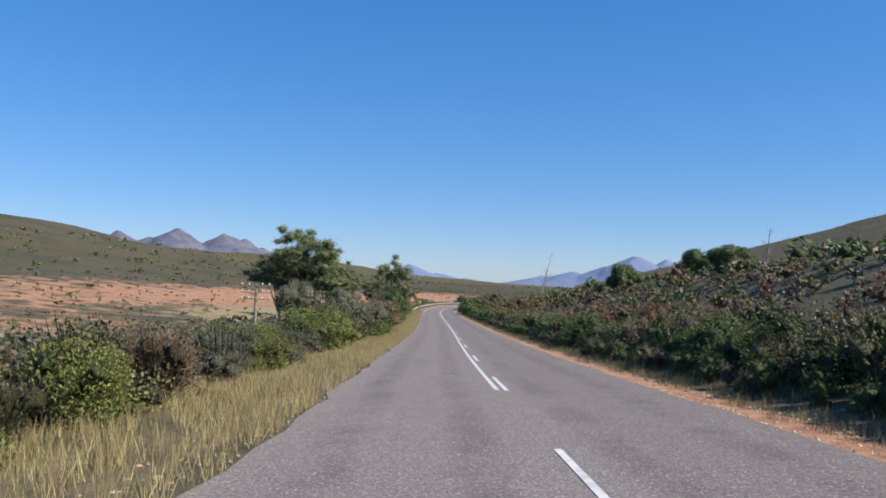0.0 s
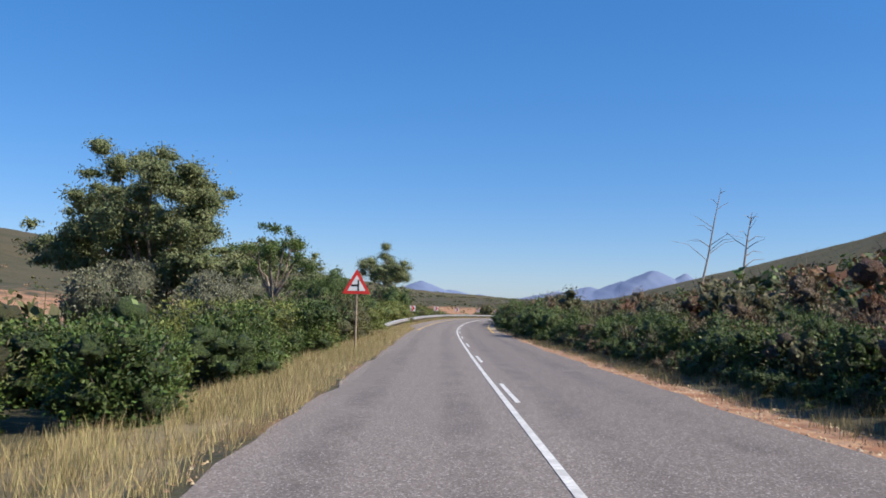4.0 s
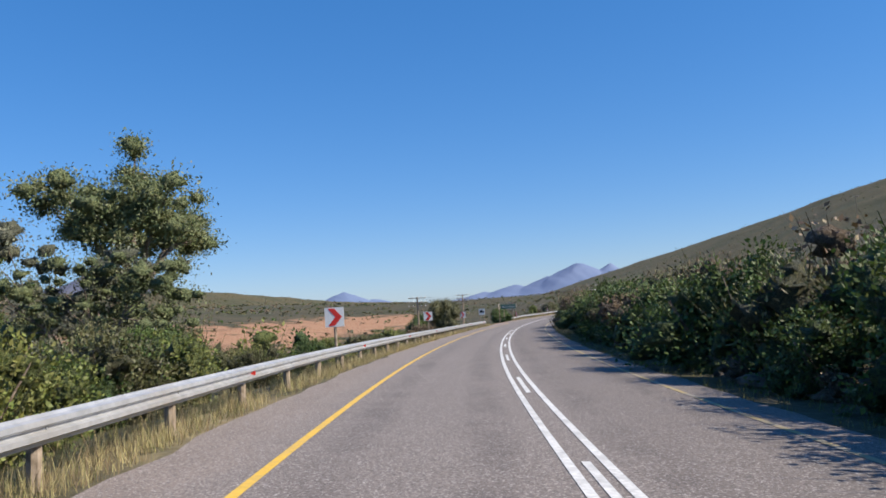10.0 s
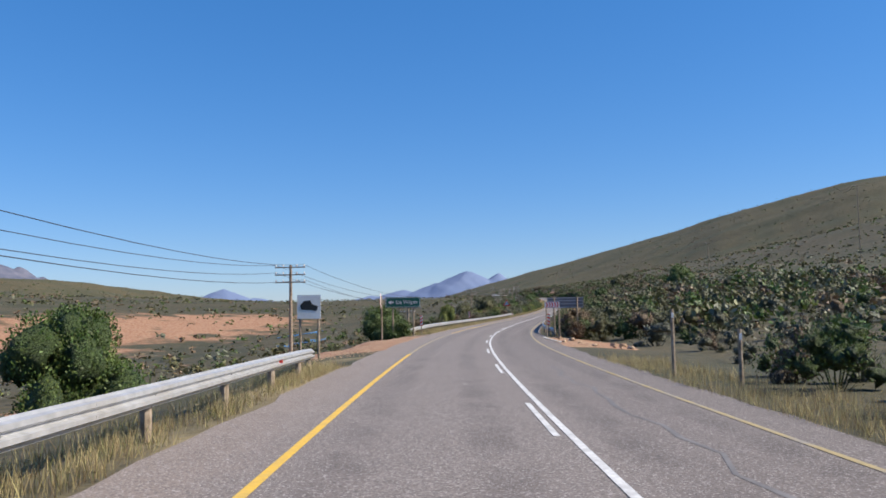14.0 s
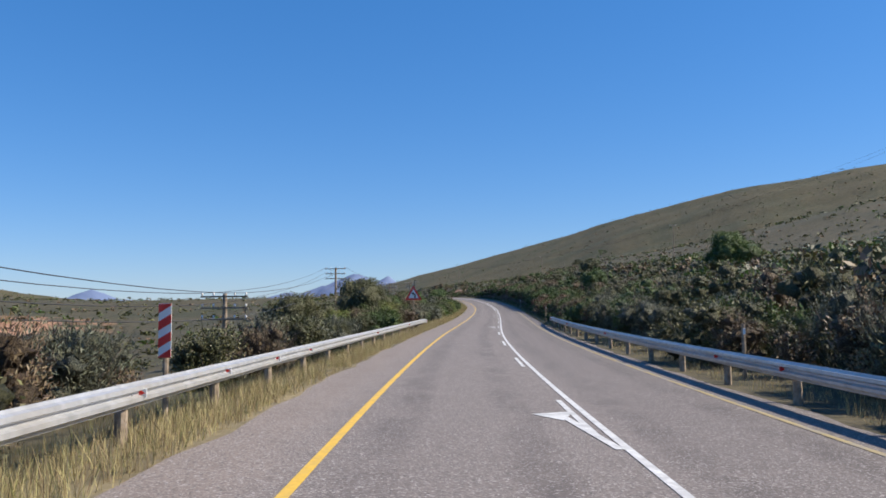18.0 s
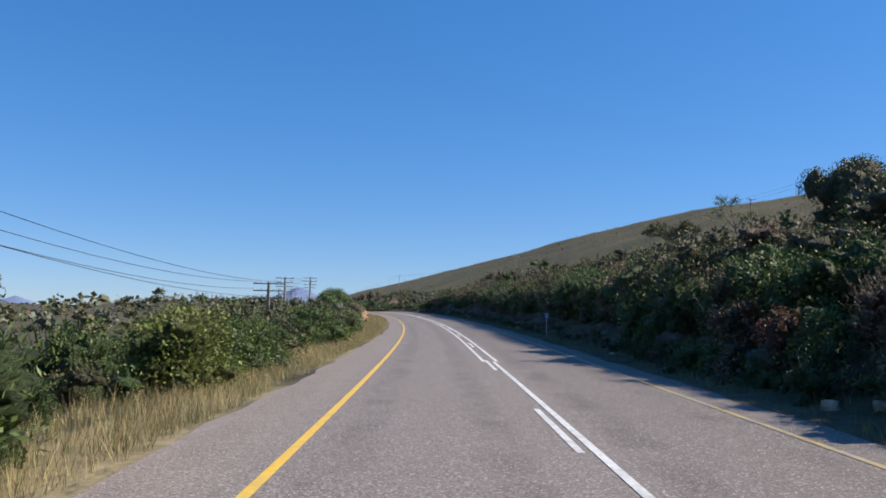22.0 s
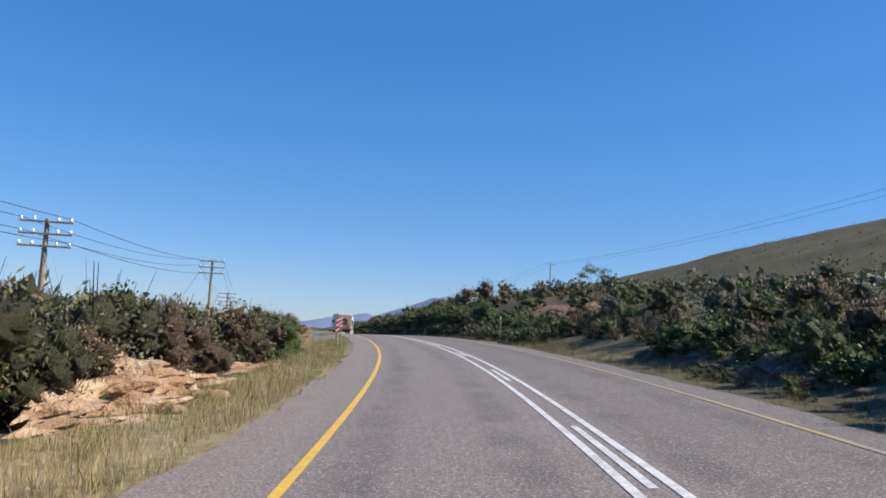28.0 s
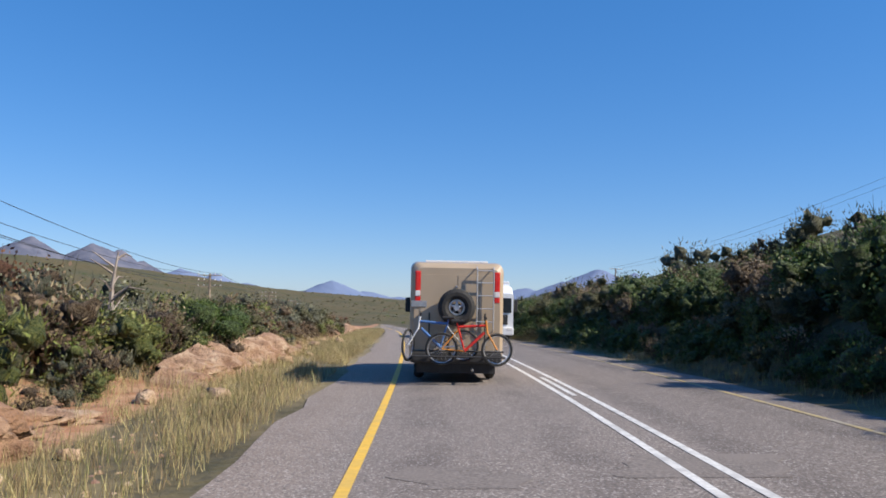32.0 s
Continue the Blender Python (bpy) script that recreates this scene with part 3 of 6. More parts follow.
ROCK_V, ROCK_F = cube_ball(3)


def spin(rng):
    q, _ = np.linalg.qr(rng.normal(0, 1, (3, 3)))
    return q if np.linalg.det(q) > 0 else -q


def leaf_quads(rng, centres, outs, length, width, droop=0.0):
    """Diamond leaves at centres, growing more or less outwards."""
    n = len(centres)
    along_v = outs + rng.normal(0, 1.0, (n, 3)) - np.array([0, 0, droop])
    along_v /= np.linalg.norm(along_v, axis=1, keepdims=True)
    side = np.cross(along_v, rng.normal(0, 1, (n, 3)))
    side /= np.linalg.norm(side, axis=1, keepdims=True) + 1e-9
    ln = length * rng.uniform(.6, 1.3, (n, 1))
    a, b = centres - along_v * ln * .5, centres + along_v * ln * .5
    m = centres - along_v * ln * .05
    sd = side * ln * (width / length) * .5
    v = np.stack([a, m + sd, b, m - sd], 1).reshape(-1, 3)
    return v, np.arange(4 * n).reshape(n, 4)


def bush_template(seed, leaves, leaf=.09, clumps=9, squat=1.0, core=True, twigs=20, upright=False, fine=False, feather=False):
    """A bush one metre high: clumps of leaves and twigs round a heart of leafage, its gaps' shade painted in. Returns
    vertices, quads, part (0 leaf, 1 heart).
    """
    rng = np.random.default_rng(seed)
    cs, rs = [], []
    for k in range(clumps):
        ang, rad = rng.uniform(0, 2 * np.pi), rng.uniform(.05, .42) * squat
        z = rng.uniform(.1, .78) * (1 - .35 * rad)
        if upright:
            rad *= .6
        cs.append((rad * np.cos(ang), rad * np.sin(ang), z))
        rs.append(rng.uniform(.16, .27))
    cs.append((0, 0, .4))
    rs.append(.32)
    cs, rs = np.array(cs), np.array(rs)
    V, F, M, base = [], [], [], 0
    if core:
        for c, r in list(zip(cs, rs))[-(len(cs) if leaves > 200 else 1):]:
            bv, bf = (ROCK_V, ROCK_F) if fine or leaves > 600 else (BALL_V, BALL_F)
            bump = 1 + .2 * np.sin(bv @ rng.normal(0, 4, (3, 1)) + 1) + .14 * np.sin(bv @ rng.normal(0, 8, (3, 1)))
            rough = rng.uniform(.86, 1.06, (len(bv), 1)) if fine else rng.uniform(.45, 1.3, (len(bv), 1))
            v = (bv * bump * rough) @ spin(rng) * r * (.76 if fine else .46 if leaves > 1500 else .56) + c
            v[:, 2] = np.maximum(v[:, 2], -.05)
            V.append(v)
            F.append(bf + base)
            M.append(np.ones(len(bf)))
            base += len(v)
    want, leaves = leaves, leaves * 7
    pick = rng.choice(len(cs), leaves, p=rs ** 2 / (rs ** 2).sum())
    d = rng.normal(0, 1, (leaves, 3))
    d /= np.linalg.norm(d, axis=1, keepdims=True)
    d[:, 2] = np.where(d[:, 2] < -.8, -d[:, 2], d[:, 2])
    reach = (rng.uniform(.76, 1.1, (leaves, 1)) if fine else np.clip(rng.normal(.88, .18, (leaves, 1)), .3, 1.1)) * rs[pick][:, None]
    cen = cs[pick] + d * reach
    cen[:, 2] = np.maximum(cen[:, 2], .02)
    # leaves grow on the outside of the bush, not within its clumps
    inside = np.min(np.linalg.norm(cen[:, None] - cs[None], axis=2) / rs[None], axis=1)
    keep = np.nonzero(inside > (.74 if fine else .5))[0][:want]
    cen, d = cen[keep], d[keep]
    if feather:
        v, f = leaf_quads(rng, cen, 1.3 * d + np.array([0, 0, 1.3]), leaf, leaf * .2)
    else:
        v, f = leaf_quads(rng, cen, d + np.array([0, 0, .6]), leaf, leaf * .56)
    V.append(v)
    F.append(f + base)
    M.append(np.zeros(len(f)))
    base += len(v)
    if twigs:
        ang = rng.uniform(0, 2 * np.pi, twigs)
        lean = rng.uniform(.1, .65, twigs)
        top = np.stack([np.cos(ang) * lean, np.sin(ang) * lean, rng.uniform(.6, .98, twigs)], 1) * np.array([squat, squat, 1])
        foot = top * np.array([.15, .15, 0])
        sd = np.stack([-np.sin(ang), np.cos(ang), 0 * ang], 1) * .0046
        v = np.stack([foot - sd * 2, foot + sd * 2, top + sd * .4, top - sd * .4], 1).reshape(-1, 3)
        V.append(v)
        F.append(np.arange(4 * twigs).reshape(twigs, 4) + base)
        M.append(np.ones(twigs))
    return np.concatenate(V), np.concatenate(F), np.concatenate(M).astype(int)


LEAVES = [green_leaf_m, lime_leaf_m, olive_leaf_m, grey_leaf_m, brown_leaf_m, rust_leaf_m]
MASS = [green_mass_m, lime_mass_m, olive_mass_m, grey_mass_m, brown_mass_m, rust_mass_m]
NEAR_T = [bush_template(10 + k, 4200, .04, 20 + k % 4, (1.0, 1.25, .8)[k], True, 60) for k in range(3)]
NEAR_T += [bush_template(13 + k, 3800, .052, 20 + k, (1.1, 1.0, 1.25)[k], True, 160, feather=True) for k in range(3)]
TALL_T = [bush_template(20 + k, 1400, (.04, .052)[k % 2], 14, (1.0, 1.25, .9)[k % 3], True, 20, feather=k % 2 == 1) for k in range(5)]
MID_T = [bush_template(30 + k, 420, (.06, .08)[k % 2], 8, (1.0, 1.3, .85)[k % 3], True, 16, feather=k % 2 == 1) for k in range(6)]
FAR_T = [bush_template(50 + k, 40, .19, 2, 1.15, True, 3) for k in range(5)]
DOT_T = [bush_template(60 + k, 12, .46, 2, 1.2, False, 0) for k in range(4)]
WISP_T = [bush_template(70 + k, 300, .06, 6, 1.0, False, 80, True) for k in range(3)]
SHRUB_T = [bush_template(90 + k, 2400, .042, 16, (1.0, 1.2, .85)[k % 3], True, 40) for k in range(3)]
SHRUB_T += [bush_template(93 + k, 2400, .052, 15, (1.1, 1.0)[k], True, 80, feather=True) for k in range(2)]
BIG_T = [bush_template(80 + k, 9500, .028, 34, (1.0, 1.15)[k % 2], True, 0, fine=True) for k in range(4)]


class Heap:
    """Gathers many plants into one mesh."""

    def __init__(self):
        self.v, self.f, self.m, self.n = [], [], [], 0

    def add(self, template, at, turn, size, leaf_mat):
        v, f, m = template
        c, s = math.cos(turn), math.sin(turn)
        r = np.array([[c, -s, 0], [s, c, 0], [0, 0, 1]])
        self.v.append(((v * size) @ r.T + at).astype(np.float32))
        self.f.append(f + self.n)
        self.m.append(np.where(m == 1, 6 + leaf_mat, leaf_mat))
        self.n += len(v)

    def build(self, name, label, category):
        me = mesh_from(name, np.concatenate(self.v), np.concatenate(self.f), LEAVES + MASS, False, np.concatenate(self.m))
        return tagged(new(name, me), label, category, kind="stuff")


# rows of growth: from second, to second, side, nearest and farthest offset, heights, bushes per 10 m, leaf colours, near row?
# front bank rows get the darkest leaf kinds, painting in the bank's shade
BURNT, SHADE_FRONT = (4, 2, 3, 4, 5, 2, 0), (0, 0, 2, 0, 0, 4)
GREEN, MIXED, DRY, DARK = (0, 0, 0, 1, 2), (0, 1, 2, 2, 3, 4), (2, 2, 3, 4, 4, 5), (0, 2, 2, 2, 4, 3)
ROWS = [
    (-1.5, 2.0, -1, 7.0, 9.6, 1.3, 2.1, 10, (1, 3, 2, 4, 1, 0, 5), 1), (-1.5, 3.6, -1, 9, 26, .9, 1.8, 12, DRY, 0),
    (1.6, 3.3, -1, 7.2, 10, 2.3, 3.3, 9, (1, 3, 2, 4, 0, 1), 1), (3.2, 5.2, -1, 7.2, 10.5, 1.8, 2.6, 7, GREEN, 1), (3.2, 6.4, -1, 11, 18, 2.2, 3.6, 6, (0, 2, 2), 0),
    (5.0, 6.4, -1, 7.6, 10.5, 2.4, 3.4, 7, GREEN, 1), (6.3, 9.6, -1, 7.2, 10, 2.5, 3.4, 8, (1, 1, 0, 2, 1), 1), (9.6, 11.0, -1, 8.5, 12, 2.2, 3.2, 8, (0, 1, 2, 1), 1), (6.3, 12.2, -1, 11, 22, 2.6, 4.4, 8, (0, 2, 0, 1), 0),
    (11.0, 13.4, -1, 7.6, 11, 1.3, 2.1, 5, (0, 1, 2, 4), 1), (9.5, 14.5, -1, 12, 40, 1.0, 2.6, 8, (0, 2, 1, 2), 0),
    (14.3, 16.8, -1, 20, 40, .9, 1.7, 9, MIXED, 0), (16.7, 18.4, -1, 7.6, 11, .9, 1.7, 4, (2, 2, 3, 0, 4), 1), (18.3, 20.1, -1, 7.4, 11, 1.5, 2.3, 5, (2, 0, 3, 2, 4), 1), (16.7, 20.4, -1, 11, 45, .9, 1.9, 10, (0, 2, 3, 2, 4), 0),
    (20.0, 22.0, -1, 7.8, 11, 1.8, 2.8, 8, (0, 2, 3, 1, 4), 1), (21.6, 24.6, -1, 7.2, 9.8, 1.5, 2.3, 9, (0, 0, 2, 1), 1), (20.2, 24.8, -1, 10, 30, 1.1, 2.0, 10, (0, 2, 2, 3), 0),
    (24.4, 26.8, -1, 8.9, 12.5, 1.7, 2.7, 14, (0, 2, 2, 4, 3, 0), 1), (26.8, 29.6, -1, 8.3, 12, 1.8, 3.0, 12, (0, 2, 2, 4, 3, 4), 1), (24.6, 29.6, -1, 8.7, 9.8, .7, 1.3, 12, (0, 2, 4, 2, 3), 1), (31.25, 35, -1, 8.1, 9.6, .5, 1.1, 14, (4, 3, 4, 1, 4), 1), (24.6, 29.6, -1, 12.5, 30, 1.0, 1.9, 10, (0, 2, 3, 4), 0),
    (29.3, 30.1, -1, 8.5, 15, 1.3, 2.2, 16, (0, 2, 4, 2, 3), 0), (29.6, 31.0, -1, 14, 45, .6, 1.4, 12, (2, 4, 2, 3, 0), 0), (31.2, 35, -1, 9.4, 12.5, 1.3, 2.2, 18, (1, 3, 4, 3, 4, 2), 1), (31.0, 42, -1, 13, 40, 1.2, 2.3, 12, DRY + (0, 2), 0),
    (-1.5, 6.3, 1, 6.3, 7.6, 1.2, 1.7, 18, SHADE_FRONT, 1), (-1.5, 6.3, 1, 7.6, 10, 1.3, 1.9, 14, BURNT, 0), (-1.5, 6.3, 1, 5.3, 6.3, .5, 1.0, 22, SHADE_FRONT, 1), (6.3, 8.1, 1, 5.2, 5.9, .6, 1.0, 18, SHADE_FRONT, 1), (8.1, 14.2, 1, 4.9, 5.8, .6, 1.1, 12, SHADE_FRONT, 1), (20.4, 23.2, 1, 4.9, 5.7, .6, 1.1, 18, SHADE_FRONT, 1), (29.9, 36, 1, 4.9, 6.3, .7, 1.2, 26, SHADE_FRONT, 1), (-1.5, 6.5, 1, 10, 24, 1.0, 1.8, 26, DRY + (0, 4), 0), (4.6, 6.8, 1, 9.5, 20, 1.9, 2.9, 14, (2, 4, 5, 0, 2), 0), (-1.5, 6.5, 1, 22, 36, 1.6, 3.0, 7, (0, 0, 2, 4), 0),
    (6.3, 8.2, 1, 5.4, 8, 1.7, 2.6, 11, SHADE_FRONT, 1), (6.3, 8.4, 1, 8, 26, 1.2, 2.2, 16, DARK, 0), (8.1, 14.2, 1, 5.5, 8.2, 2.6, 3.6, 9, SHADE_FRONT, 1), (8.1, 14.2, 1, 8.2, 13, 2.6, 3.8, 9, (0, 2, 2, 4), 0),
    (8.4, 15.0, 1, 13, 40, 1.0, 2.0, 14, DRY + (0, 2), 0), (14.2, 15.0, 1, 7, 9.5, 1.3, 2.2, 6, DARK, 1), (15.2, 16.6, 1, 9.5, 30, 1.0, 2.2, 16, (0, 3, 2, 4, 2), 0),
    (16.5, 20.6, 1, 6.2, 9.5, 1.5, 2.6, 15, (3, 2, 4, 0, 2, 2), 1), (16.5, 20.6, 1, 9.5, 45, 1.6, 3.2, 44, (0, 2, 2, 3, 4, 2, 0), 0), (20.4, 23.2, 1, 5.8, 7.6, 1.5, 2.2, 14, SHADE_FRONT + (4, 5), 1),
    (20.2, 23.2, 1, 7.6, 12, 1.4, 2.2, 18, (0, 2, 0, 4, 2), 0), (20.2, 23.2, 1, 12, 32, 1.2, 2.2, 26, (0, 2, 4, 2, 3), 0), (22.8, 28.0, 1, 6.3, 7.5, 1.8, 2.8, 17, SHADE_FRONT + (4,), 1), (28.0, 29.2, 1, 6.2, 8.2, 1.0, 1.7, 22, SHADE_FRONT + (4,), 1), (22.8, 29.0, 1, 4.8, 5.7, .3, .6, 14, (2, 4, 0, 3), 1), (22.8, 28.6, 1, 7.4, 9.8, 1.5, 2.4, 14, DARK + (4,), 0), (22.8, 29.0, 1, 10, 30, 1.2, 2.1, 16, (0, 2, 4, 2), 0),
    (28.5, 30.2, 1, 7.4, 22, 1.1, 2.2, 26, DARK + (4,), 0), (28.9, 30.1, 1, 7.2, 10, .7, 1.5, 18, SHADE_FRONT + (4, 4), 1), (29.9, 31.3, 1, 6.4, 9, 1.0, 1.5, 18, SHADE_FRONT, 1), (31.0, 36, 1, 6.4, 9, 1.5, 2.3, 16, SHADE_FRONT, 1), (29.9, 31.0, 1, 9, 24, 1.0, 1.8, 18, DARK + (4,), 0), (31.0, 40, 1, 9, 24, 1.7, 2.7, 16, DARK + (4,), 0)]

rng = np.random.default_rng(7)
scrub = Heap()
near_bushes, bank_shrubs = [], []
for t0, t1, side, w0, w1, h0, h1, per10, kinds, near in ROWS:
    s0, s1 = float(S(t0)), float(S(t1))
    count = int((s1 - s0) / 10 * per10)
    ss = s0 + (np.arange(count) + rng.uniform(0, 1, count)) / max(count, 1) * (s1 - s0)
    ws = side * (w0 + (w1 - w0) * rng.uniform(0, 1, count) ** (1.3 if near else 1.0))
    at = place(ss, ws, -.08)
    for k in range(count):
        h = rng.uniform(h0, h1) * (rng.uniform(.5, .95) if rng.random() < .35 else rng.uniform(.95, 1.12))
        kind = int(kinds[rng.integers(len(kinds))])
        wide = rng.uniform(.95, 1.35)
        size = np.array([h * wide, h * wide, h])
        if near and len(near_bushes) < 299 and side < 0 and rng.random() < .72:
            near_bushes.append((at[k], rng.uniform(0, 6.28), size, kind, int(rng.integers(3)) + (3 if kind > 2 or (kind == 2 and rng.random() < .4) else 0)))
            continue
        if near and side > 0 and h > 1.35 and abs(ws[k]) < 8 and len(bank_shrubs) < 290 and rng.random() < .38:
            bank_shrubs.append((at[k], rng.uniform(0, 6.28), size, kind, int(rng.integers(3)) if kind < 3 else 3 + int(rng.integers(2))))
            continue
        if kind in (4, 5) and rng.random() < .5 and abs(ws[k]) < 16 and h < 1.7:
            tpl = WISP_T[rng.integers(3)]
        elif abs(ws[k]) < 9.6:
            tpl = TALL_T[rng.integers(5)] if h > 1.7 else MID_T[rng.integers(6)]
        else:
            tpl = MID_T[rng.integers(6)] if abs(ws[k]) < 14 else FAR_T[rng.integers(5)]
        scrub.add(tpl, at[k], rng.uniform(0, 6.28), size, kind)
scrub.build("roadside_scrub", "mixed green, grey and dry brown fynbos shrubs beside the road", "shrubs")

# low growth over the slopes, thinning out with distance
veld = Heap()
for side, count in ((-1, 4200), (1, 9500)):
    ss = rng.uniform(-20, 1150, count)
    ws = side * 10 ** rng.uniform(1.25, 2.62, count)
    at = place(ss, ws, -.1)
    for k in range(count):
        h = rng.uniform(.5, 1.3) * (1 + .5 * (rng.random() < .12)) * (1 + max(0, abs(ws[k]) - 60) / 160)
        veld.add(DOT_T[rng.integers(4)] if abs(ws[k]) > 28 else FAR_T[rng.integers(5)], at[k], rng.uniform(0, 6.28), np.array([h * 1.6, h * 1.6, h]), int((2, 2, 2, 4, 3, 0)[rng.integers(6)]))
veld.build("hillside_scrub", "low olive and brown scrub scattered over the slopes", "shrubs")

NAMES = {0: "dense dark green roadside bush", 1: "yellow-green leafy bush beside the road", 2: "olive green fynbos bush beside the road", 3: "pale grey-green feathery bush beside the road", 4: "dry brown twiggy bush beside the road", 5: "rust-red dry bush beside the road"}
bush_meshes = {}


def twig_mesh():
    bm = bmesh.new()
    r2 = random.Random(4)
    for k in range(9):
        a, l = r2.uniform(0, 6.28), r2.uniform(.15, .4)
        tube(bm, [(0, 0, -.05), (math.cos(a) * l * .4, math.sin(a) * l * .4, .3), (math.cos(a) * l, math.sin(a) * l, r2.uniform(.45, .75))], [.013, .009, .004], 5)
    me = bpy.data.meshes.new("woody_stem")
    bm.to_mesh(me)
    bm.free()
    me.materials.append(bark_m)
    return me


def tube(bm, pts, radii, sides=6, cap=True):
    """A tapered tube along points."""
    rings = []
    pts = [Vector(p) for p in pts]
    for k, p in enumerate(pts):
        d = (pts[min(k + 1, len(pts) - 1)] - pts[max(k - 1, 0)]).normalized()
        a = d.orthogonal().normalized()
        if abs(d.z) < .95:
            a = d.cross(Vector((0, 0, 1))).normalized()
        b = d.cross(a)
        rings.append([bm.verts.new(p + (a * math.cos(6.28318 * j / sides) + b * math.sin(6.28318 * j / sides)) * radii[k]) for j in range(sides)])
    for r0, r1 in zip(rings, rings[1:]):
        for j in range(sides):
            bm.faces.new((r0[j], r0[(j + 1) % sides], r1[(j + 1) % sides], r1[j])[::-1])
    if cap:
        bm.faces.new(rings[0])
        bm.faces.new(rings[-1][::-1])


stem_me = twig_mesh()
for at, turn, size, kind, form in near_bushes:
    if (kind, form) not in bush_meshes:
        v, f, m = NEAR_T[form]
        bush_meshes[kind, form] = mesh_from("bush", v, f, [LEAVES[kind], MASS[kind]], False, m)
    bush = tagged(new("bush", bush_meshes[kind, form]), NAMES[kind], "bush", "roadside bushes")
    bush.matrix_basis = Matrix.Translation(Vector(at.tolist())) @ Matrix.Rotation(turn, 4, "Z") @ Matrix.Diagonal((*size.tolist(), 1))
    stems = new("woody_stem", stem_me)
    stems.parent = bush


BANK_LABELS = {0: "dark green shrub on the shaded bank", 1: "yellow-green shrub on the shaded bank", 2: "dull olive shrub on the shaded bank", 3: "grey-green feathery shrub on the shaded bank", 4: "dry brown shrub on the shaded bank", 5: "rust-red shrub on the shaded bank"}
for at, turn, size, kind, form in bank_shrubs:
    if (kind, "shrub", form) not in bush_meshes:
        v, f, m = SHRUB_T[form]
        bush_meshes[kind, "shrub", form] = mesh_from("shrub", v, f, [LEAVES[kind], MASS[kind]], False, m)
    shrub = tagged(new("shrub", bush_meshes[kind, "shrub", form]), BANK_LABELS[kind], "shrub", "shrubs along the shaded bank")
    shrub.matrix_basis = Matrix.Translation(Vector(at.tolist())) @ Matrix.Rotation(turn, 4, "Z") @ Matrix.Diagonal((*size.tolist(), 1))
    stems = new("woody_stem", stem_me)
    stems.parent = shrub


# ---------------------------------------------------------------- trees
def tree(s, w, height, spread, seed, label, leaf_mat, leaf=.34, leaves=3600, lean=(0, 0), bare=.32, clumps=26, trunk_r=.022, flat_top=False, category="tree"):
    """Trunk with forking limbs and hanging clumps of leaves with gaps between them."""
    mass = MASS[LEAVES.index(leaf_mat)] if leaf_mat in LEAVES else gum_mass_m
    r = random.Random(seed)
    g = np.random.default_rng(seed)
    root = tagged(new("tree"), label, category)
    root.location = spot(s, w, -.15)
    trunk, limbs = bmesh.new(), bmesh.new()
    fork = Vector((lean[0] * .5, lean[1] * .5, height * bare))
    tube(trunk, [(0, 0, -.1), fork * .5 + Vector((r.uniform(-.2, .2), r.uniform(-.2, .2), 0)), fork], [height * trunk_r * 1.3, height * trunk_r, height * trunk_r * .8], 9)
    tips = []
    top = 7 if clumps > 12 else 5
    for k in range(top):
        a = 6.28 * (k + r.random() * .6) / top
        reach = spread * r.uniform(.35, .75)
        up = height * r.uniform(.55, .9) if not flat_top else height * r.uniform(.72, .86)
        end = Vector((math.cos(a) * reach + lean[0], math.sin(a) * reach + lean[1], up))
        mid = fork.lerp(end, .5) + Vector((r.uniform(-.4, .4), r.uniform(-.4, .4), r.uniform(0, .6)))
        tube(limbs, [fork, mid, end], [height * trunk_r * .55, height * trunk_r * .33, height * trunk_r * .1], 6)
        tips += [end, mid.lerp(end, .6)]
        for j in range(3):
            a2 = a + r.uniform(-1.1, 1.1)
            side_end = mid.lerp(end, r.uniform(.2, .9)) + Vector((math.cos(a2), math.sin(a2), r.uniform(.0, .7))) * spread * r.uniform(.2, .42)
            tube(limbs, [mid.lerp(end, r.uniform(.1, .5)), side_end], [height * trunk_r * .2, height * trunk_r * .05], 5)
            tips.append(side_end)
    tips.append(Vector((lean[0], lean[1], height * .86)))
    part("trunk", trunk, bark_m, root)
    part("branchwork", limbs, bark_m, root)
    cs = np.array([tuple(p) for p in tips])
    if len(cs) > clumps:
        cs = cs[g.permutation(len(cs))[:clumps]]
    cs = np.concatenate([cs] + [cs + g.normal(0, .17, cs.shape) * spread * np.array([1, 1, .6]) for k in range(2)])
    rs = g.uniform(.1, .21, len(cs)) * spread
    pick = g.choice(len(cs), leaves, p=rs ** 2 / (rs ** 2).sum())
    d = g.normal(0, 1, (leaves, 3))
    d /= np.linalg.norm(d, axis=1, keepdims=True)
    cen = cs[pick] + d * rs[pick][:, None] * np.abs(g.normal(.7, .36, (leaves, 1))) * np.array([1, 1, .66])
    cen[:, 2] = np.maximum(cen[:, 2], .2)
    v, f = leaf_quads(g, cen, d * .5, leaf, leaf * .42, droop=.35)
    V, F, base = [v], [f], len(v)
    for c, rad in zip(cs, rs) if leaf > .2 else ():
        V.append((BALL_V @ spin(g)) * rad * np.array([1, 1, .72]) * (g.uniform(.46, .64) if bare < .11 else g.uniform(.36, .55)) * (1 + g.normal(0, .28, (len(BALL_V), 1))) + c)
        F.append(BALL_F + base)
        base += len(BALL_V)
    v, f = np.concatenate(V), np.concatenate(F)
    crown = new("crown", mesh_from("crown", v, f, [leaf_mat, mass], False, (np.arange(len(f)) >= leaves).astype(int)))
    crown.parent = root
    return root


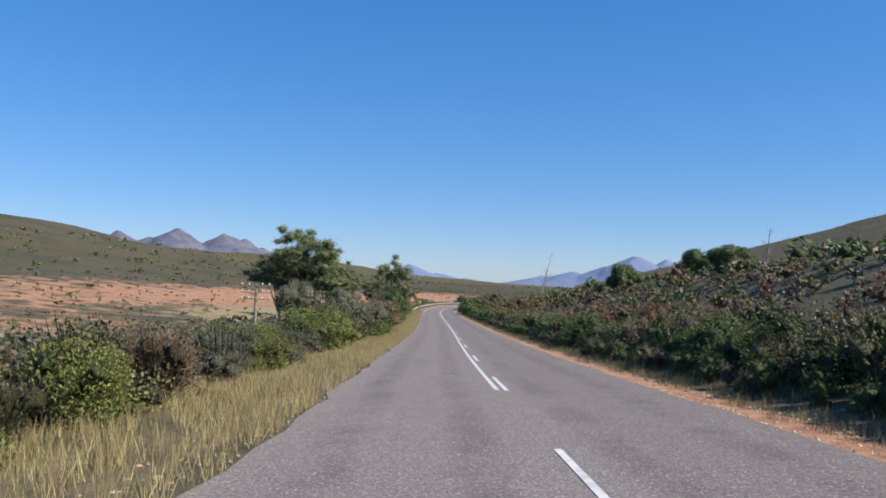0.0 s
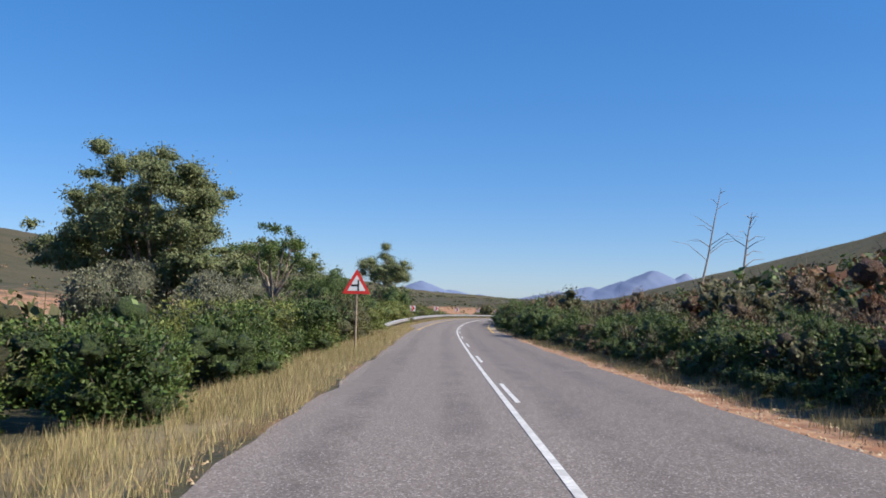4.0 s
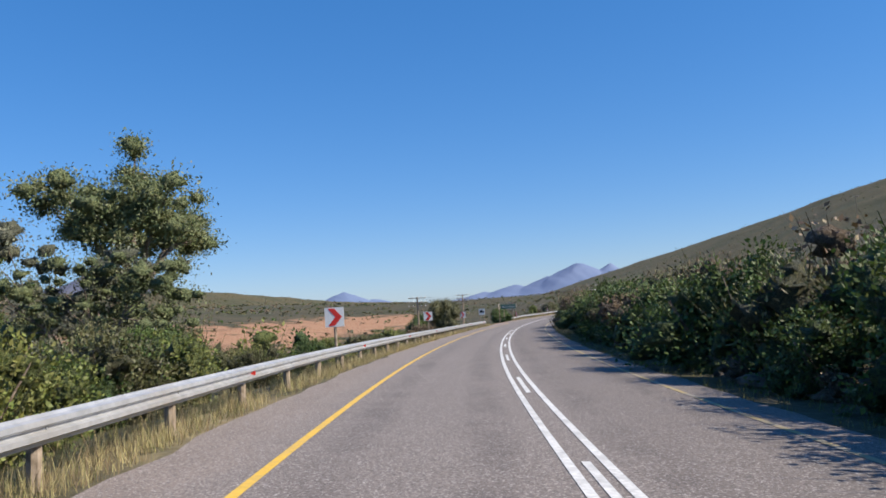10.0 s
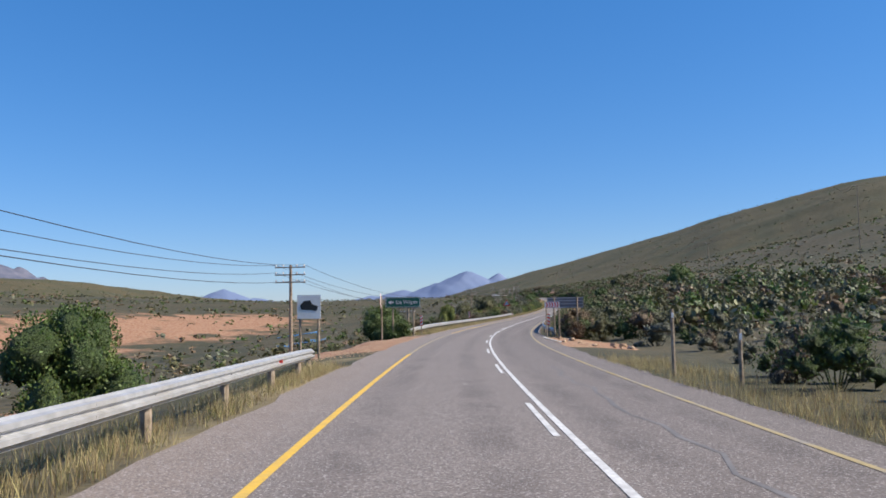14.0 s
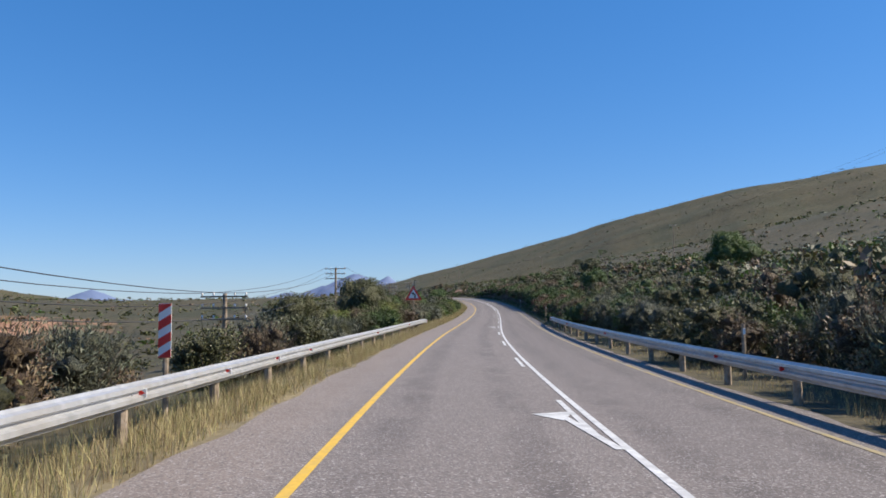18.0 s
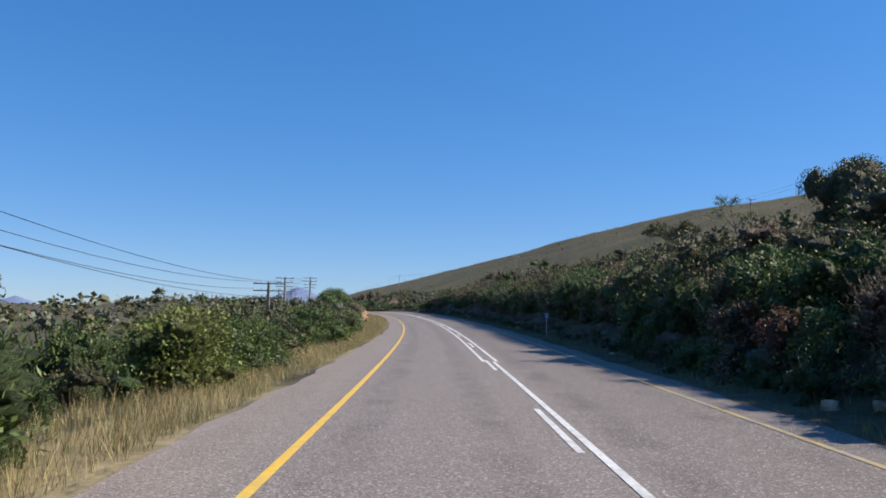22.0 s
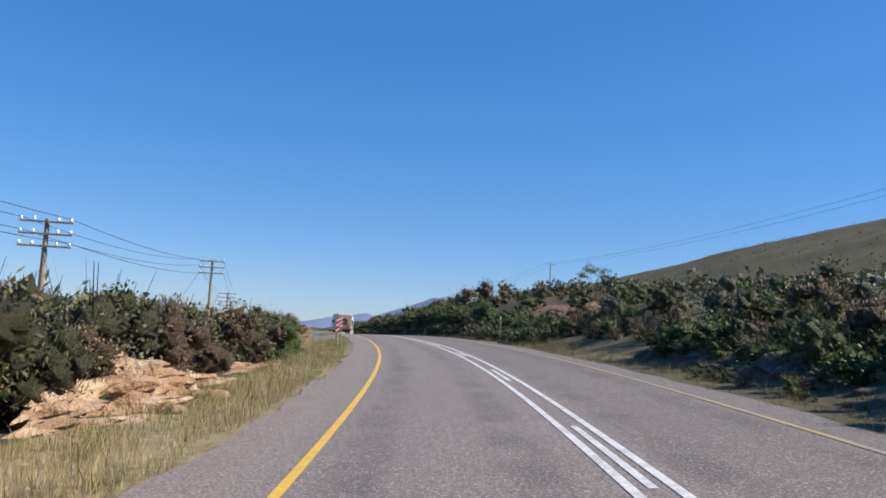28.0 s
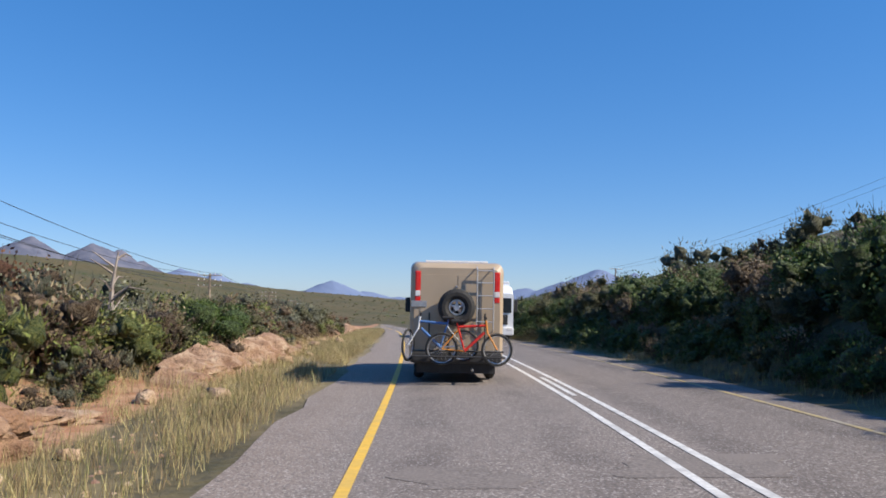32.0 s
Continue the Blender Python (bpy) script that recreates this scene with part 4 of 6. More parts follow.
def leafy_tree(s, w, height, wide, seed, label, kind, category="tree"):
    """A dense low tree or tall shrub, leafy almost to the ground."""
    if (kind, "big", seed % 4) not in bush_meshes:
        v, f, m = BIG_T[seed % 4]
        bush_meshes[kind, "big", seed % 4] = mesh_from("leafy_tree", v, f, [LEAVES[kind], MASS[kind]], False, m)
    ob = tagged(new("leafy_tree", bush_meshes[kind, "big", seed % 4]), label, category)
    ob.matrix_basis = Matrix.Translation(spot(s, w, -.1)) @ Matrix.Rotation(seed * 1.7, 4, "Z") @ Matrix.Diagonal((wide, wide, height, 1))
    stems = new("woody_stem", stem_me)
    stems.parent = ob
    return ob


def dead_tree(s, w, height, lean, seed, label):
    r = random.Random(seed)
    root = tagged(new("dead_tree"), label, "tree")
    root.location = spot(s, w, -.1)
    trunk = bmesh.new()
    top = Vector((lean[0], lean[1], height))
    tube(trunk, [(0, 0, 0), top * .4 + Vector((.1, 0, 0)), top * .7, top], [.11, .08, .055, .02], 6)
    part("trunk", trunk, dead_wood_m, root)
    limbs = bmesh.new()
    for k in range(11):
        f = r.uniform(.35, .95)
        a = r.uniform(0, 6.28)
        l = height * (1.05 - f) * r.uniform(.2, .5) + .3
        p = top * f
        mid = p + Vector((math.cos(a) * l * .5, math.sin(a) * l * .5, l * .35))
        tube(limbs, [p, mid, p + Vector((math.cos(a) * l, math.sin(a) * l, l * r.uniform(.2, .8)))], [.035, .022, .008], 4)
    part("branchwork", limbs, dead_wood_m, root)
    return root


GUM = "tall gum tree with grey-green clumps of leaves"
tree(180, -30.4, 23.8, 9.2, 1, GUM + " beside the road", gum_leaf_m, .32, 56000, clumps=44, bare=.1)
tree(184, -38, 17, 7.5, 2, GUM + " behind another", gum_leaf_m, .36, 32000, clumps=38, bare=.1)
tree(178, -24.5, 13, 7.0, 3, "bushy dark gum tree below taller ones", gum_leaf_m, .34, 24000, bare=.06, clumps=40)
leafy_tree(170, -21.5, 7.4, 7.6, 50, "bushy grey-green gum below the tall ones", 3)
leafy_tree(176, -31, 9.5, 10, 51, "broad grey-green gum below the tall ones", 3)
tree(290, -28.6, 25.3, 8.6, 4, GUM + " with an open crown", gum_leaf_m, .3, 36000, clumps=30, bare=.36, lean=(.8, 0))
tree(286, -33, 14, 8, 5, "rounded gum tree below the tall one", grey_leaf_m, .24, 15000, bare=.15, clumps=40)
tree(282, -27, 12, 6.5, 33, "rounded grey-green gum below the tall one", gum_leaf_m, .22, 14000, bare=.12, clumps=40)
tree(281, -34, 14, 2.6, 6, "slim dark cypress tree", green_leaf_m, .22, 6000, bare=.08, clumps=26)
tree(287, -47, 19, 9, 7, GUM + " in the valley", gum_leaf_m, .3, 22000, flat_top=True)
tree(291, -58, 25, 13, 8, "flat-topped gum tree in the valley", gum_leaf_m, .32, 26000, flat_top=True)
tree(212, -34, 11, 8, 9, GUM + " in the valley", gum_leaf_m, .28, 11000)
tree(153, -12.3, 9.2, 2.6, 10, "young feathery wattle tree", green_leaf_m, .17, 6500, bare=.35, clumps=14)
tree(160, -13.0, 6.2, 2.2, 11, "young feathery wattle tree", green_leaf_m, .14, 2600, bare=.35, clumps=12)
leafy_tree(158, -9.2, 5.2, 3.6, 28, "leafy dark green tree beside the road", 0)
leafy_tree(315.5, -7.6, 4.1, 3.7, 12, "rounded brown-green tree behind the guardrail", 2)
leafy_tree(195.6, -12.6, 6.0, 3.8, 41, "tall dense green tree behind the guardrail", 0)
leafy_tree(189.5, -11.6, 4.6, 3.6, 42, "dense green tree behind the guardrail", 0)
leafy_tree(216, -10.8, 5.6, 4.2, 52, "tall dense green tree behind the guardrail", 0)
leafy_tree(222, -11.2, 5.2, 4.0, 53, "tall dense green tree behind the guardrail", 0)
leafy_tree(204, -12.6, 4.6, 3.2, 43, "yellow-green leafy tree behind the guardrail", 1)
tree(198, -15.4, 9.4, 2.2, 44, "tall feathery young wattle tree", green_leaf_m, .13, 2600, bare=.5, clumps=12)
for k, (a, b, h) in enumerate(((268, -19, 5.2), (274, -25, 6.4), (281, -21, 6.0), (288, -24, 5.6), (262, -14, 4.2))):
    leafy_tree(a, b, h, h * .85, 45 + k, "bushy grey-green tree below the gum", (2, 3, 2, 0, 0)[k])
leafy_tree(349, -16, 5, 4.4, 13, "rounded green bush tree by the junction", 0)
leafy_tree(386.5, -9.6, 3.3, 4.0, 14, "dense dark bush behind the road sign", 0)
leafy_tree(414, -7.7, 3.2, 1.9, 15, "leafy yellow-green tree behind the guardrail", 1)
leafy_tree(470, -14, 4.2, 5, 16, "broad grey-green tree behind the guardrail", 2)
leafy_tree(485, -12, 5.4, 5.4, 17, "dark green tree beside the warning sign", 2)
leafy_tree(491, -10.5, 3.6, 4, 35, "green bush beside the warning sign", 0)
leafy_tree(515, -11.7, 4.0, 3.4, 40, "rounded olive green tree on the verge", 2)
leafy_tree(528, -11.5, 3.8, 3.2, 18, "leafy green tree on the verge", 0)
leafy_tree(533, -13.5, 3.6, 3.2, 19, "leafy grey-green tree on the verge", 3)
leafy_tree(592, -10.6, 2.8, 3.0, 20, "wind-swept green tree on the bank", 0)
leafy_tree(598, -10.6, 2.6, 2.8, 21, "bushy green tree on the bank", 2)
leafy_tree(612, -11.4, 3.2, 3.6, 42, "broad grey-green bush on the bank", 2)
leafy_tree(606, -11, 3.5, 3.6, 36, "bushy green tree on the bank", 0)
leafy_tree(646, -12, 3.4, 3.6, 22, "bushy green tree on the bank", 2)
leafy_tree(676, -11, 2.8, 3.4, 37, "bushy olive tree on the bank", 2)
leafy_tree(703.5, -8.6, 2.3, 3.2, 38, "dense green bush beside the hazard plate", 0)
leafy_tree(511.5, 11.5, 3.6, 3.0, 24, "dark rounded tree on the bank above the road", 0)
leafy_tree(520, 30, 5.5, 6, 23, "dark rounded tree on the slope", 0)
leafy_tree(549, 16, 3.4, 3.4, 24, "dark tree on the bank above the road", 2)
tree(586, 21, 3.4, 2.6, 25, "umbrella-shaped tree on the bank", olive_leaf_m, .17, 8000, bare=.4, clumps=18, flat_top=True)
tree(580, 24, 5, 2.2, 26, "thin young gum tree on the bank", gum_leaf_m, .14, 2000, bare=.35, clumps=10)
leafy_tree(112, 25, 3.6, 4.6, 27, "dark rounded bush tree on the ridge", 0)
leafy_tree(100, 31, 4.2, 4.6, 29, "dark bush tree on the ridge", 0)
leafy_tree(84, 30, 3.4, 4.6, 39, "dark bush tree on the ridge", 0)
leafy_tree(293, 7.6, 4.0, 1.7, 30, "small upright tree on the bank", 2)
tree(726, 15, 3.4, 1.8, 31, "thin young tree on the bank", gum_leaf_m, .12, 1600, bare=.3, clumps=9)
dead_tree(772.5, -10.6, 2.7, (.3, .2), 32, "pale dry leafless shrub on the bank")
leafy_tree(776.5, -9.2, 2.0, 2.3, 33, "dense green bush on the earth bank", 0)
dead_tree(174.5, 21.7, 10.6, (2.4, .6), 1, "bare leaning dead tree among the scrub")
dead_tree(158, 19.5, 6.5, (1.4, .6), 2, "thin leaning dead trunk among the scrub")
dead_tree(120, 38, 5.6, (.9, .2), 3, "bare dead tree on the ridge")
dead_tree(100, 40, 6.4, (.5, -.6), 4, "bare spreading dead tree on the ridge")
for k, (s, w, h) in enumerate(((655, 40, 6), (668, 46, 6.5), (690, 44, 6), (705, 52, 7), (712, 50, 6))):
    dead_tree(s, w, h, (.2, .1), 10 + k, "thin burnt tree trunk on the hill")

# ---------------------------------------------------------------- grass on the verges
def grass(name, spans, mat, label, seed):
    g = np.random.default_rng(seed)
    V = []
    for s0, s1, w0, w1, h0, h1, per_m2 in spans:
        n = int((s1 - s0) * abs(w1 - w0) * per_m2)
        cs = g.uniform(s0, s1, n)
        cw = g.uniform(w0, w1, n)
        keep = np.sin(cs * 1.3 + 2 * np.sin(cw * 2.1)) + np.sin(cs * .37 + cw) > g.uniform(-2.2, .2, n)
        cs, cw = cs[keep], cw[keep]
        blades = 8
        cs, cw = np.repeat(cs, blades) + g.normal(0, .07, len(cs) * blades), np.repeat(cw, blades) + g.normal(0, .07, len(cw) * blades)
        foot = place(cs, cw, -.03)
        h = g.uniform(h0, h1, len(cs))[:, None] * g.uniform(.5, 1.1, (len(cs), 1))
        bend = g.normal(0, .24, (len(cs), 2)) * h
        tip = foot + np.concatenate([bend, h * np.ones((len(cs), 1))], 1)
        a = g.uniform(0, 6.28, len(cs))
        sd = np.stack([np.cos(a), np.sin(a), 0 * a], 1) * .004
        mid = foot + (tip - foot) * .5 - np.concatenate([bend * .02, 0 * h], 1)
        V.append(np.stack([foot - sd, foot + sd, mid + sd * .8, tip], 1).reshape(-1, 3))
    v = np.concatenate(V)
    me = mesh_from(name, v, np.arange(len(v)).reshape(-1, 4), [mat])
    return tagged(new(name, me), label, "grass", kind="stuff")


LW = -3.82
grass("dry_grass", [(-10, 172, -7.6, LW, .18, .52, 36), (160, 345, -6.6, -5.1, .2, .5, 34), (384, 500, -6.9, -5.1, .2, .55, 38), (500, 560, -8.2, -5.2, .22, .55, 24),
                    (560, 610, -7.2, -5.0, .18, .42, 26), (606, 700, -7.2, -4.9, .18, .42, 30), (700, 740, -18, -5.1, .2, .5, 10), (738, 860, -7.2, -5.0, .2, .45, 34), (736, 800, -12, -7.4, .25, .6, 12),
                    (290, 350, 4.0, 6.2, .25, .5, 22), (380, 500, 4.4, 6.4, .15, .4, 10)],
      grass_m, "tall dry golden grass along the verge", 3)
grass("green_grass", [(-10, 172, -7, -4.4, .2, .45, 9), (160, 345, -7, -5.2, .2, .4, 10), (384, 500, -7.5, -5.2, .2, .4, 10), (500, 610, -7.5, -5.2, .2, .4, 10), (606, 740, -7.4, -5.0, .2, .4, 14),
                      (738, 900, -7.4, -5.3, .2, .4, 7), (-10, 170, 4.2, 6.4, .12, .3, 5), (170, 300, 3.7, 6.2, .12, .35, 8), (480, 700, 3.7, 5.6, .12, .3, 6), (700, 860, 4, 6.4, .15, .35, 6)],
      green_grass_m, "short green and straw grass along the verge", 5)


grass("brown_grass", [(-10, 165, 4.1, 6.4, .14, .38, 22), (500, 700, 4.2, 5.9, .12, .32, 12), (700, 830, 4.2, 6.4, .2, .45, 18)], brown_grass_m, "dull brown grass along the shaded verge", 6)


def pebbles(name, spans, seed):
    g = np.random.default_rng(seed)
    V, F, n0 = [], [], 0
    shape = np.array([(1, 0, 0), (-.9, .1, 0), (.1, 1, .05), (0, -.95, 0), (0, .1, .8), (.1, 0, -.5)])
    tri = np.array([(0, 2, 4), (2, 1, 4), (1, 3, 4), (3, 0, 4)])
    for s0, s1, w0, w1, size, n in spans:
        at = place(g.uniform(s0, s1, n), g.uniform(w0, w1, n), .0)
        for p in at:
            sc = size * g.uniform(.4, 1.5, 3)
            a = g.uniform(0, 6.28)
            r = np.array([[math.cos(a), -math.sin(a), 0], [math.sin(a), math.cos(a), 0], [0, 0, 1]])
            V.append((shape * sc) @ r.T + p)
            F.append(tri + n0)
            n0 += 6
    me = mesh_from(name, np.concatenate(V), np.concatenate(F), [gravel_m])
    return tagged(new(name, me), "loose orange and grey gravel at the road's edge", "gravel", kind="stuff")


pebbles("gravel", [(-5, 175, 3.62, 4.7, .035, 5200), (-5, 175, -4.9, -3.7, .03, 3000), (352, 384, -9, -4.6, .03, 2200), (362, 380, 3.6, 6.5, .035, 1200), (712, 735, 4, 8, .04, 900), (600, 700, -7.2, -5.2, .04, 1500), (740, 800, -8, -5.4, .04, 900)], 9)

# ---------------------------------------------------------------- shapes
def box(bm, lo, hi, m=None, bevel=0.0):
    r = bmesh.ops.create_cube(bm, size=1)
    c = [(a + b) / 2 for a, b in zip(lo, hi)]
    d = [b - a for a, b in zip(lo, hi)]
    bmesh.ops.scale(bm, vec=d, verts=r["verts"])
    bmesh.ops.translate(bm, vec=c, verts=r["verts"])
    vs = r["verts"]
    if bevel:
        es = list({e for v in vs for e in v.link_edges})
        out = bmesh.ops.bevel(bm, geom=es, offset=bevel, segments=2, affect="EDGES", profile=.6)
        vs = list({v for f in out["faces"] for v in f.verts} | {v for v in vs if v.is_valid})
    if m is not None:
        bmesh.ops.transform(bm, matrix=m, verts=vs)
    return vs


def slab(bm, outline, y0, y1):
    """A flat plate: an outline in x and z, from y0 to y1."""
    a = [bm.verts.new((x, y0, z)) for x, z in outline]
    b = [bm.verts.new((x, y1, z)) for x, z in outline]
    bm.faces.new(a)
    bm.faces.new(b[::-1])
    for k in range(len(a)):
        j = (k + 1) % len(a)
        bm.faces.new((a[k], b[k], b[j], a[j]))


def ring(bm, centre, axis, radius, thick, sides=24, tube_sides=8, flat=1.0):
    """A tyre-like ring about an axis."""
    q = Vector((0, 0, 1)).rotation_difference(Vector(axis))
    rows = []
    for i in range(sides):
        a = 6.28318 * i / sides
        row = []
        for j in range(tube_sides):
            b = 6.28318 * j / tube_sides
            rr = radius + math.cos(b) * thick
            row.append(bm.verts.new(Vector(centre) + q @ Vector((math.cos(a) * rr, math.sin(a) * rr, math.sin(b) * thick * flat))))
        rows.append(row)
    for i in range(sides):
        for j in range(tube_sides):
            bm.faces.new((rows[i][j], rows[(i + 1) % sides][j], rows[(i + 1) % sides][(j + 1) % tube_sides], rows[i][(j + 1) % tube_sides]))


def stand(name, s, w, label, category, turn=0.0, group="", up=0.0):
    """An empty on the ground at the road plan's s and w, its y axis along the road."""
    root = tagged(new(name), label, category, group)
    root.matrix_basis = Matrix.Translation(spot(s, w, up)) @ Matrix.Rotation(radians(heading(s) + turn), 4, "Z")
    return root


# ---------------------------------------------------------------- guardrails
BEAM = [(.0, .0), (.012, .035), (.075, .06), (.08, .115), (.02, .145), (.02, .175), (.08, .205), (.075, .26), (.012, .285), (.0, .32)]


def guardrail(s0, s1, w, side, label, flare_start=0.0, flare_end=0.0):
    """W-beam on timber posts; side -1: left of the road, the beam faces right."""
    root = tagged(new("guardrail"), label, "guardrail")
    root.location = spot((s0 + s1) / 2, w)
    off = root.location.copy()

    def at(s):
        k0, k1 = max(0, 1 - (s - s0) / 9), max(0, 1 - (s1 - s) / 9)
        return w + side * (flare_start * k0 ** 2 + flare_end * k1 ** 2), .47 - .2 * (k0 ** 2 * (flare_start > 0) + k1 ** 2 * (flare_end > 0))

    n = round((s1 - s0) / 3.81)
    step = (s1 - s0) / n
    for k in range(n):
        bm = bmesh.new()
        cols = []
        for j in range(3):
            s = s0 + step * (k + j / 2) - (.06 if j == 0 else 0)
            ww, zz = at(s)
            col = [bm.verts.new(spot(s, ww - side * (d + .003 * (k % 2)), zz + h) - off) for d, h in BEAM]
            col += [bm.verts.new(spot(s, ww - side * (d - .006 + .003 * (k % 2)), zz + h) - off) for d, h in reversed(BEAM)]
            cols.append(col)
        m = len(cols[0])
        for c0, c1 in zip(cols, cols[1:]):
            for j in range(m):
                q = (c0[j], c0[(j + 1) % m], c1[(j + 1) % m], c1[j])
                bm.faces.new(q if side > 0 else q[::-1])
        bm.faces.new(cols[0])
        bm.faces.new(cols[-1][::-1])
        part("beam", bm, zinc_m, root)
        bm = bmesh.new()
        s = s0 + step * (k + .5)
        ww, zz = at(s)
        p = spot(s, ww + side * .11) - off
        top = zz + .30
        tube(bm, [p - Vector((0, 0, .3)), p + Vector((0, 0, top))], [.085, .08], 8)
        part("post", bm, post_m, root)
        bm = bmesh.new()
        f = spot(s, ww - side * .025, zz + .16) - off
        bmesh.ops.create_icosphere(bm, subdivisions=1, radius=.018, matrix=Matrix.Translation(f))
        part("bolt", bm, steel_m, root)
        if k < 14 or k % 4 == 1:
            m = Matrix.Translation(spot(s + .25, ww - side * .06, zz + .16) - off) @ Matrix.Rotation(radians(heading(s)), 4, "Z")
            bm = bmesh.new()
            if k < 14 and side < 0:
                box(bm, (-.06, -.01, -.06), (.06, .01, .06), m, .008)
                plate = part("reflector", bm, sign_white_m, root, "small white reflector plate")
                bm = bmesh.new()
                slab(bm, [(-.04, -.04), (.045, 0), (-.04, .04)], -.016, -.011)
                bm.transform(m)
                part("arrowhead", bm, sign_red_m, plate, "red arrowhead")
            else:
                box(bm, (-.05, -.01, -.04), (.05, .01, .04), m, .008)
                part("reflector", bm, sign_red_m, root, "small red reflector plate")
    return root


guardrail(166, 347, -5.6, -1, "long galvanised steel guardrail on timber posts along the bend", 0.6, .9)
guardrail(385, 485, -6.1, -1, "galvanised steel guardrail on timber posts past the junction", 1.1, .3)
guardrail(382, 485.5, 4.15, 1, "galvanised steel guardrail on timber posts in the shade", .8, .3)


# ---------------------------------------------------------------- road signs
def post_part(root, x, h, r=.045, mat=None, y=.05):
    bm = bmesh.new()
    tube(bm, [(x, y, -.35), (x, y, h)], [r * 1.1, r], 8)
    return part("post", bm, mat or post_m, root)


def chevron_sign(s, w, top=2.08, size=.66, turn=0.0):
    root = stand("chevron_sign", s, w, "square white chevron sign with a red arrow, behind the guardrail", "road sign", turn, "chevron signs along the bend")
    root.location = spot(s, -4.0) + (spot(s, w) - spot(s, -4.0)) * Vector((1, 1, 0))
    post_part(root, 0, top - .05, .05)
    bm = bmesh.new()
    h = size / 2
    slab(bm, [(-h, top - size), (h, top - size), (h, top), (-h, top)], -.012, .0)
    part("plate", bm, sign_white_m, root)
    bm = bmesh.new()
    m = top - h
    slab(bm, [(-.68 * h, m - .9 * h), (.0 * h, m - .9 * h), (.78 * h, m), (.1 * h, m)], -.018, -.013)
    slab(bm, [(.1 * h, m), (.78 * h, m), (.0, m + .9 * h), (-.68 * h, m + .9 * h)], -.018, -.013)
    part("chevron", bm, sign_red_m, root, "red chevron arrow")


for s, w in ((194.3, -5.85), (226, -5.85), (258.3, -5.85), (290.3, -5.85), (320.4, -6.15)):
    chevron_sign(s, w)


def warning_sign(s, w, side_len, top, label, figure):
    root = stand("warning_sign", s, w, label, "road sign")
    ht = side_len * .866
    post_part(root, 0, top - .25, .05)
    bm = bmesh.new()
    h = side_len / 2
    slab(bm, [(-h + .04, top - ht), (h - .04, top - ht), (h - .01, top - ht + .05), (.03, top), (-.03, top), (-h + .01, top - ht + .05)], -.01, .0)
    part("plate", bm, sign_red_m, root, "red triangular border")
    bm = bmesh.new()
    k = .66
    zc = top - ht * .645
    slab(bm, [(-h * k, zc - ht * k * .345), (h * k, zc - ht * k * .345), (0, zc + ht * k * .655)], -.016, -.011)
    part("panel", bm, sign_white_m, root, "white panel")
    for outline in figure:
        bm = bmesh.new()
        slab(bm, [(x * side_len, zc + z * side_len) for x, z in outline], -.022, -.017)
        part("symbol", bm, sign_black_m, root, "black symbol")


warning_sign(139.3, -5.35, 1.32, 3.82, "red and white side-road warning triangle on a timber post", [[(.03, -.2), (.09, -.2), (.09, .2), (.03, .2)], [(-.2, -.04), (.03, -.04), (.03, .03), (-.2, .03)]])
warning_sign(483, -7.35, 1.4, 3.65, "red and white bend warning triangle on a grey post", [[(.06, -.2), (.14, -.2), (.14, -.02), (.11, .06), (.02, .115), (.0, .06), (.05, .02), (.06, -.04)], [(.03, .19), (-.14, .1), (.0, .0)]])


def hazard_plate(s, w, top, lean=1, label="red and white striped hazard plate on a timber post", rail_height=True):
    root = stand("hazard_plate", s, w, label, "road sign", group="hazard plates")
    if rail_height:
        root.location.z = max(root.location.z, spot(s, math.copysign(4.2, w)).z - .25)
    post_part(root, 0, top - .1, .045)
    bm = bmesh.new()
    slab(bm, [(-.1, top - .84), (.1, top - .84), (.1, top), (-.1, top)], -.012, 0)
    part("plate", bm, sign_white_m, root)
    for z in (-.82, -.55, -.28, -.01):
        bm = bmesh.new()
        o = [(-.1, z - .12 * (lean > 0)), (-.1, z - .12 * (lean > 0) - .14), (.1, z - .14 - .12 * (lean < 0)), (.1, z - .12 * (lean < 0))]
        slab(bm, [(x, max(top - .84, min(top, top + z + .12))) for x, z in o][::-1], -.018, -.013)
        part("stripe", bm, sign_red_m, root, "red stripe")


hazard_plate(383.4, -5.85, 1.6)
hazard_plate(381.4, 4.35, 1.75, -1)
hazard_plate(427.5, -6.45, 1.85)
hazard_plate(708.3, -5.6, 1.75)
hazard_plate(722.3, -5.4, 1.8)


def lettering(text, size, mat, parent, m, label):
    cu = bpy.data.curves.new("lettering", "FONT")
    cu.body, cu.size, cu.extrude, cu.align_x, cu.align_y = text, size, .003, "LEFT", "CENTER"
    tmp = new("lettering_source", cu)
    dg = bpy.context.evaluated_depsgraph_get()
    me = bpy.data.meshes.new_from_object(tmp.evaluated_get(dg))
    bpy.data.objects.remove(tmp)
    bpy.data.curves.remove(cu)
    me.materials.clear()
    me.materials.append(mat)
    ob = new("lettering", me)
    ob.parent = parent
    ob.matrix_basis = m
    return tagged(ob, label)


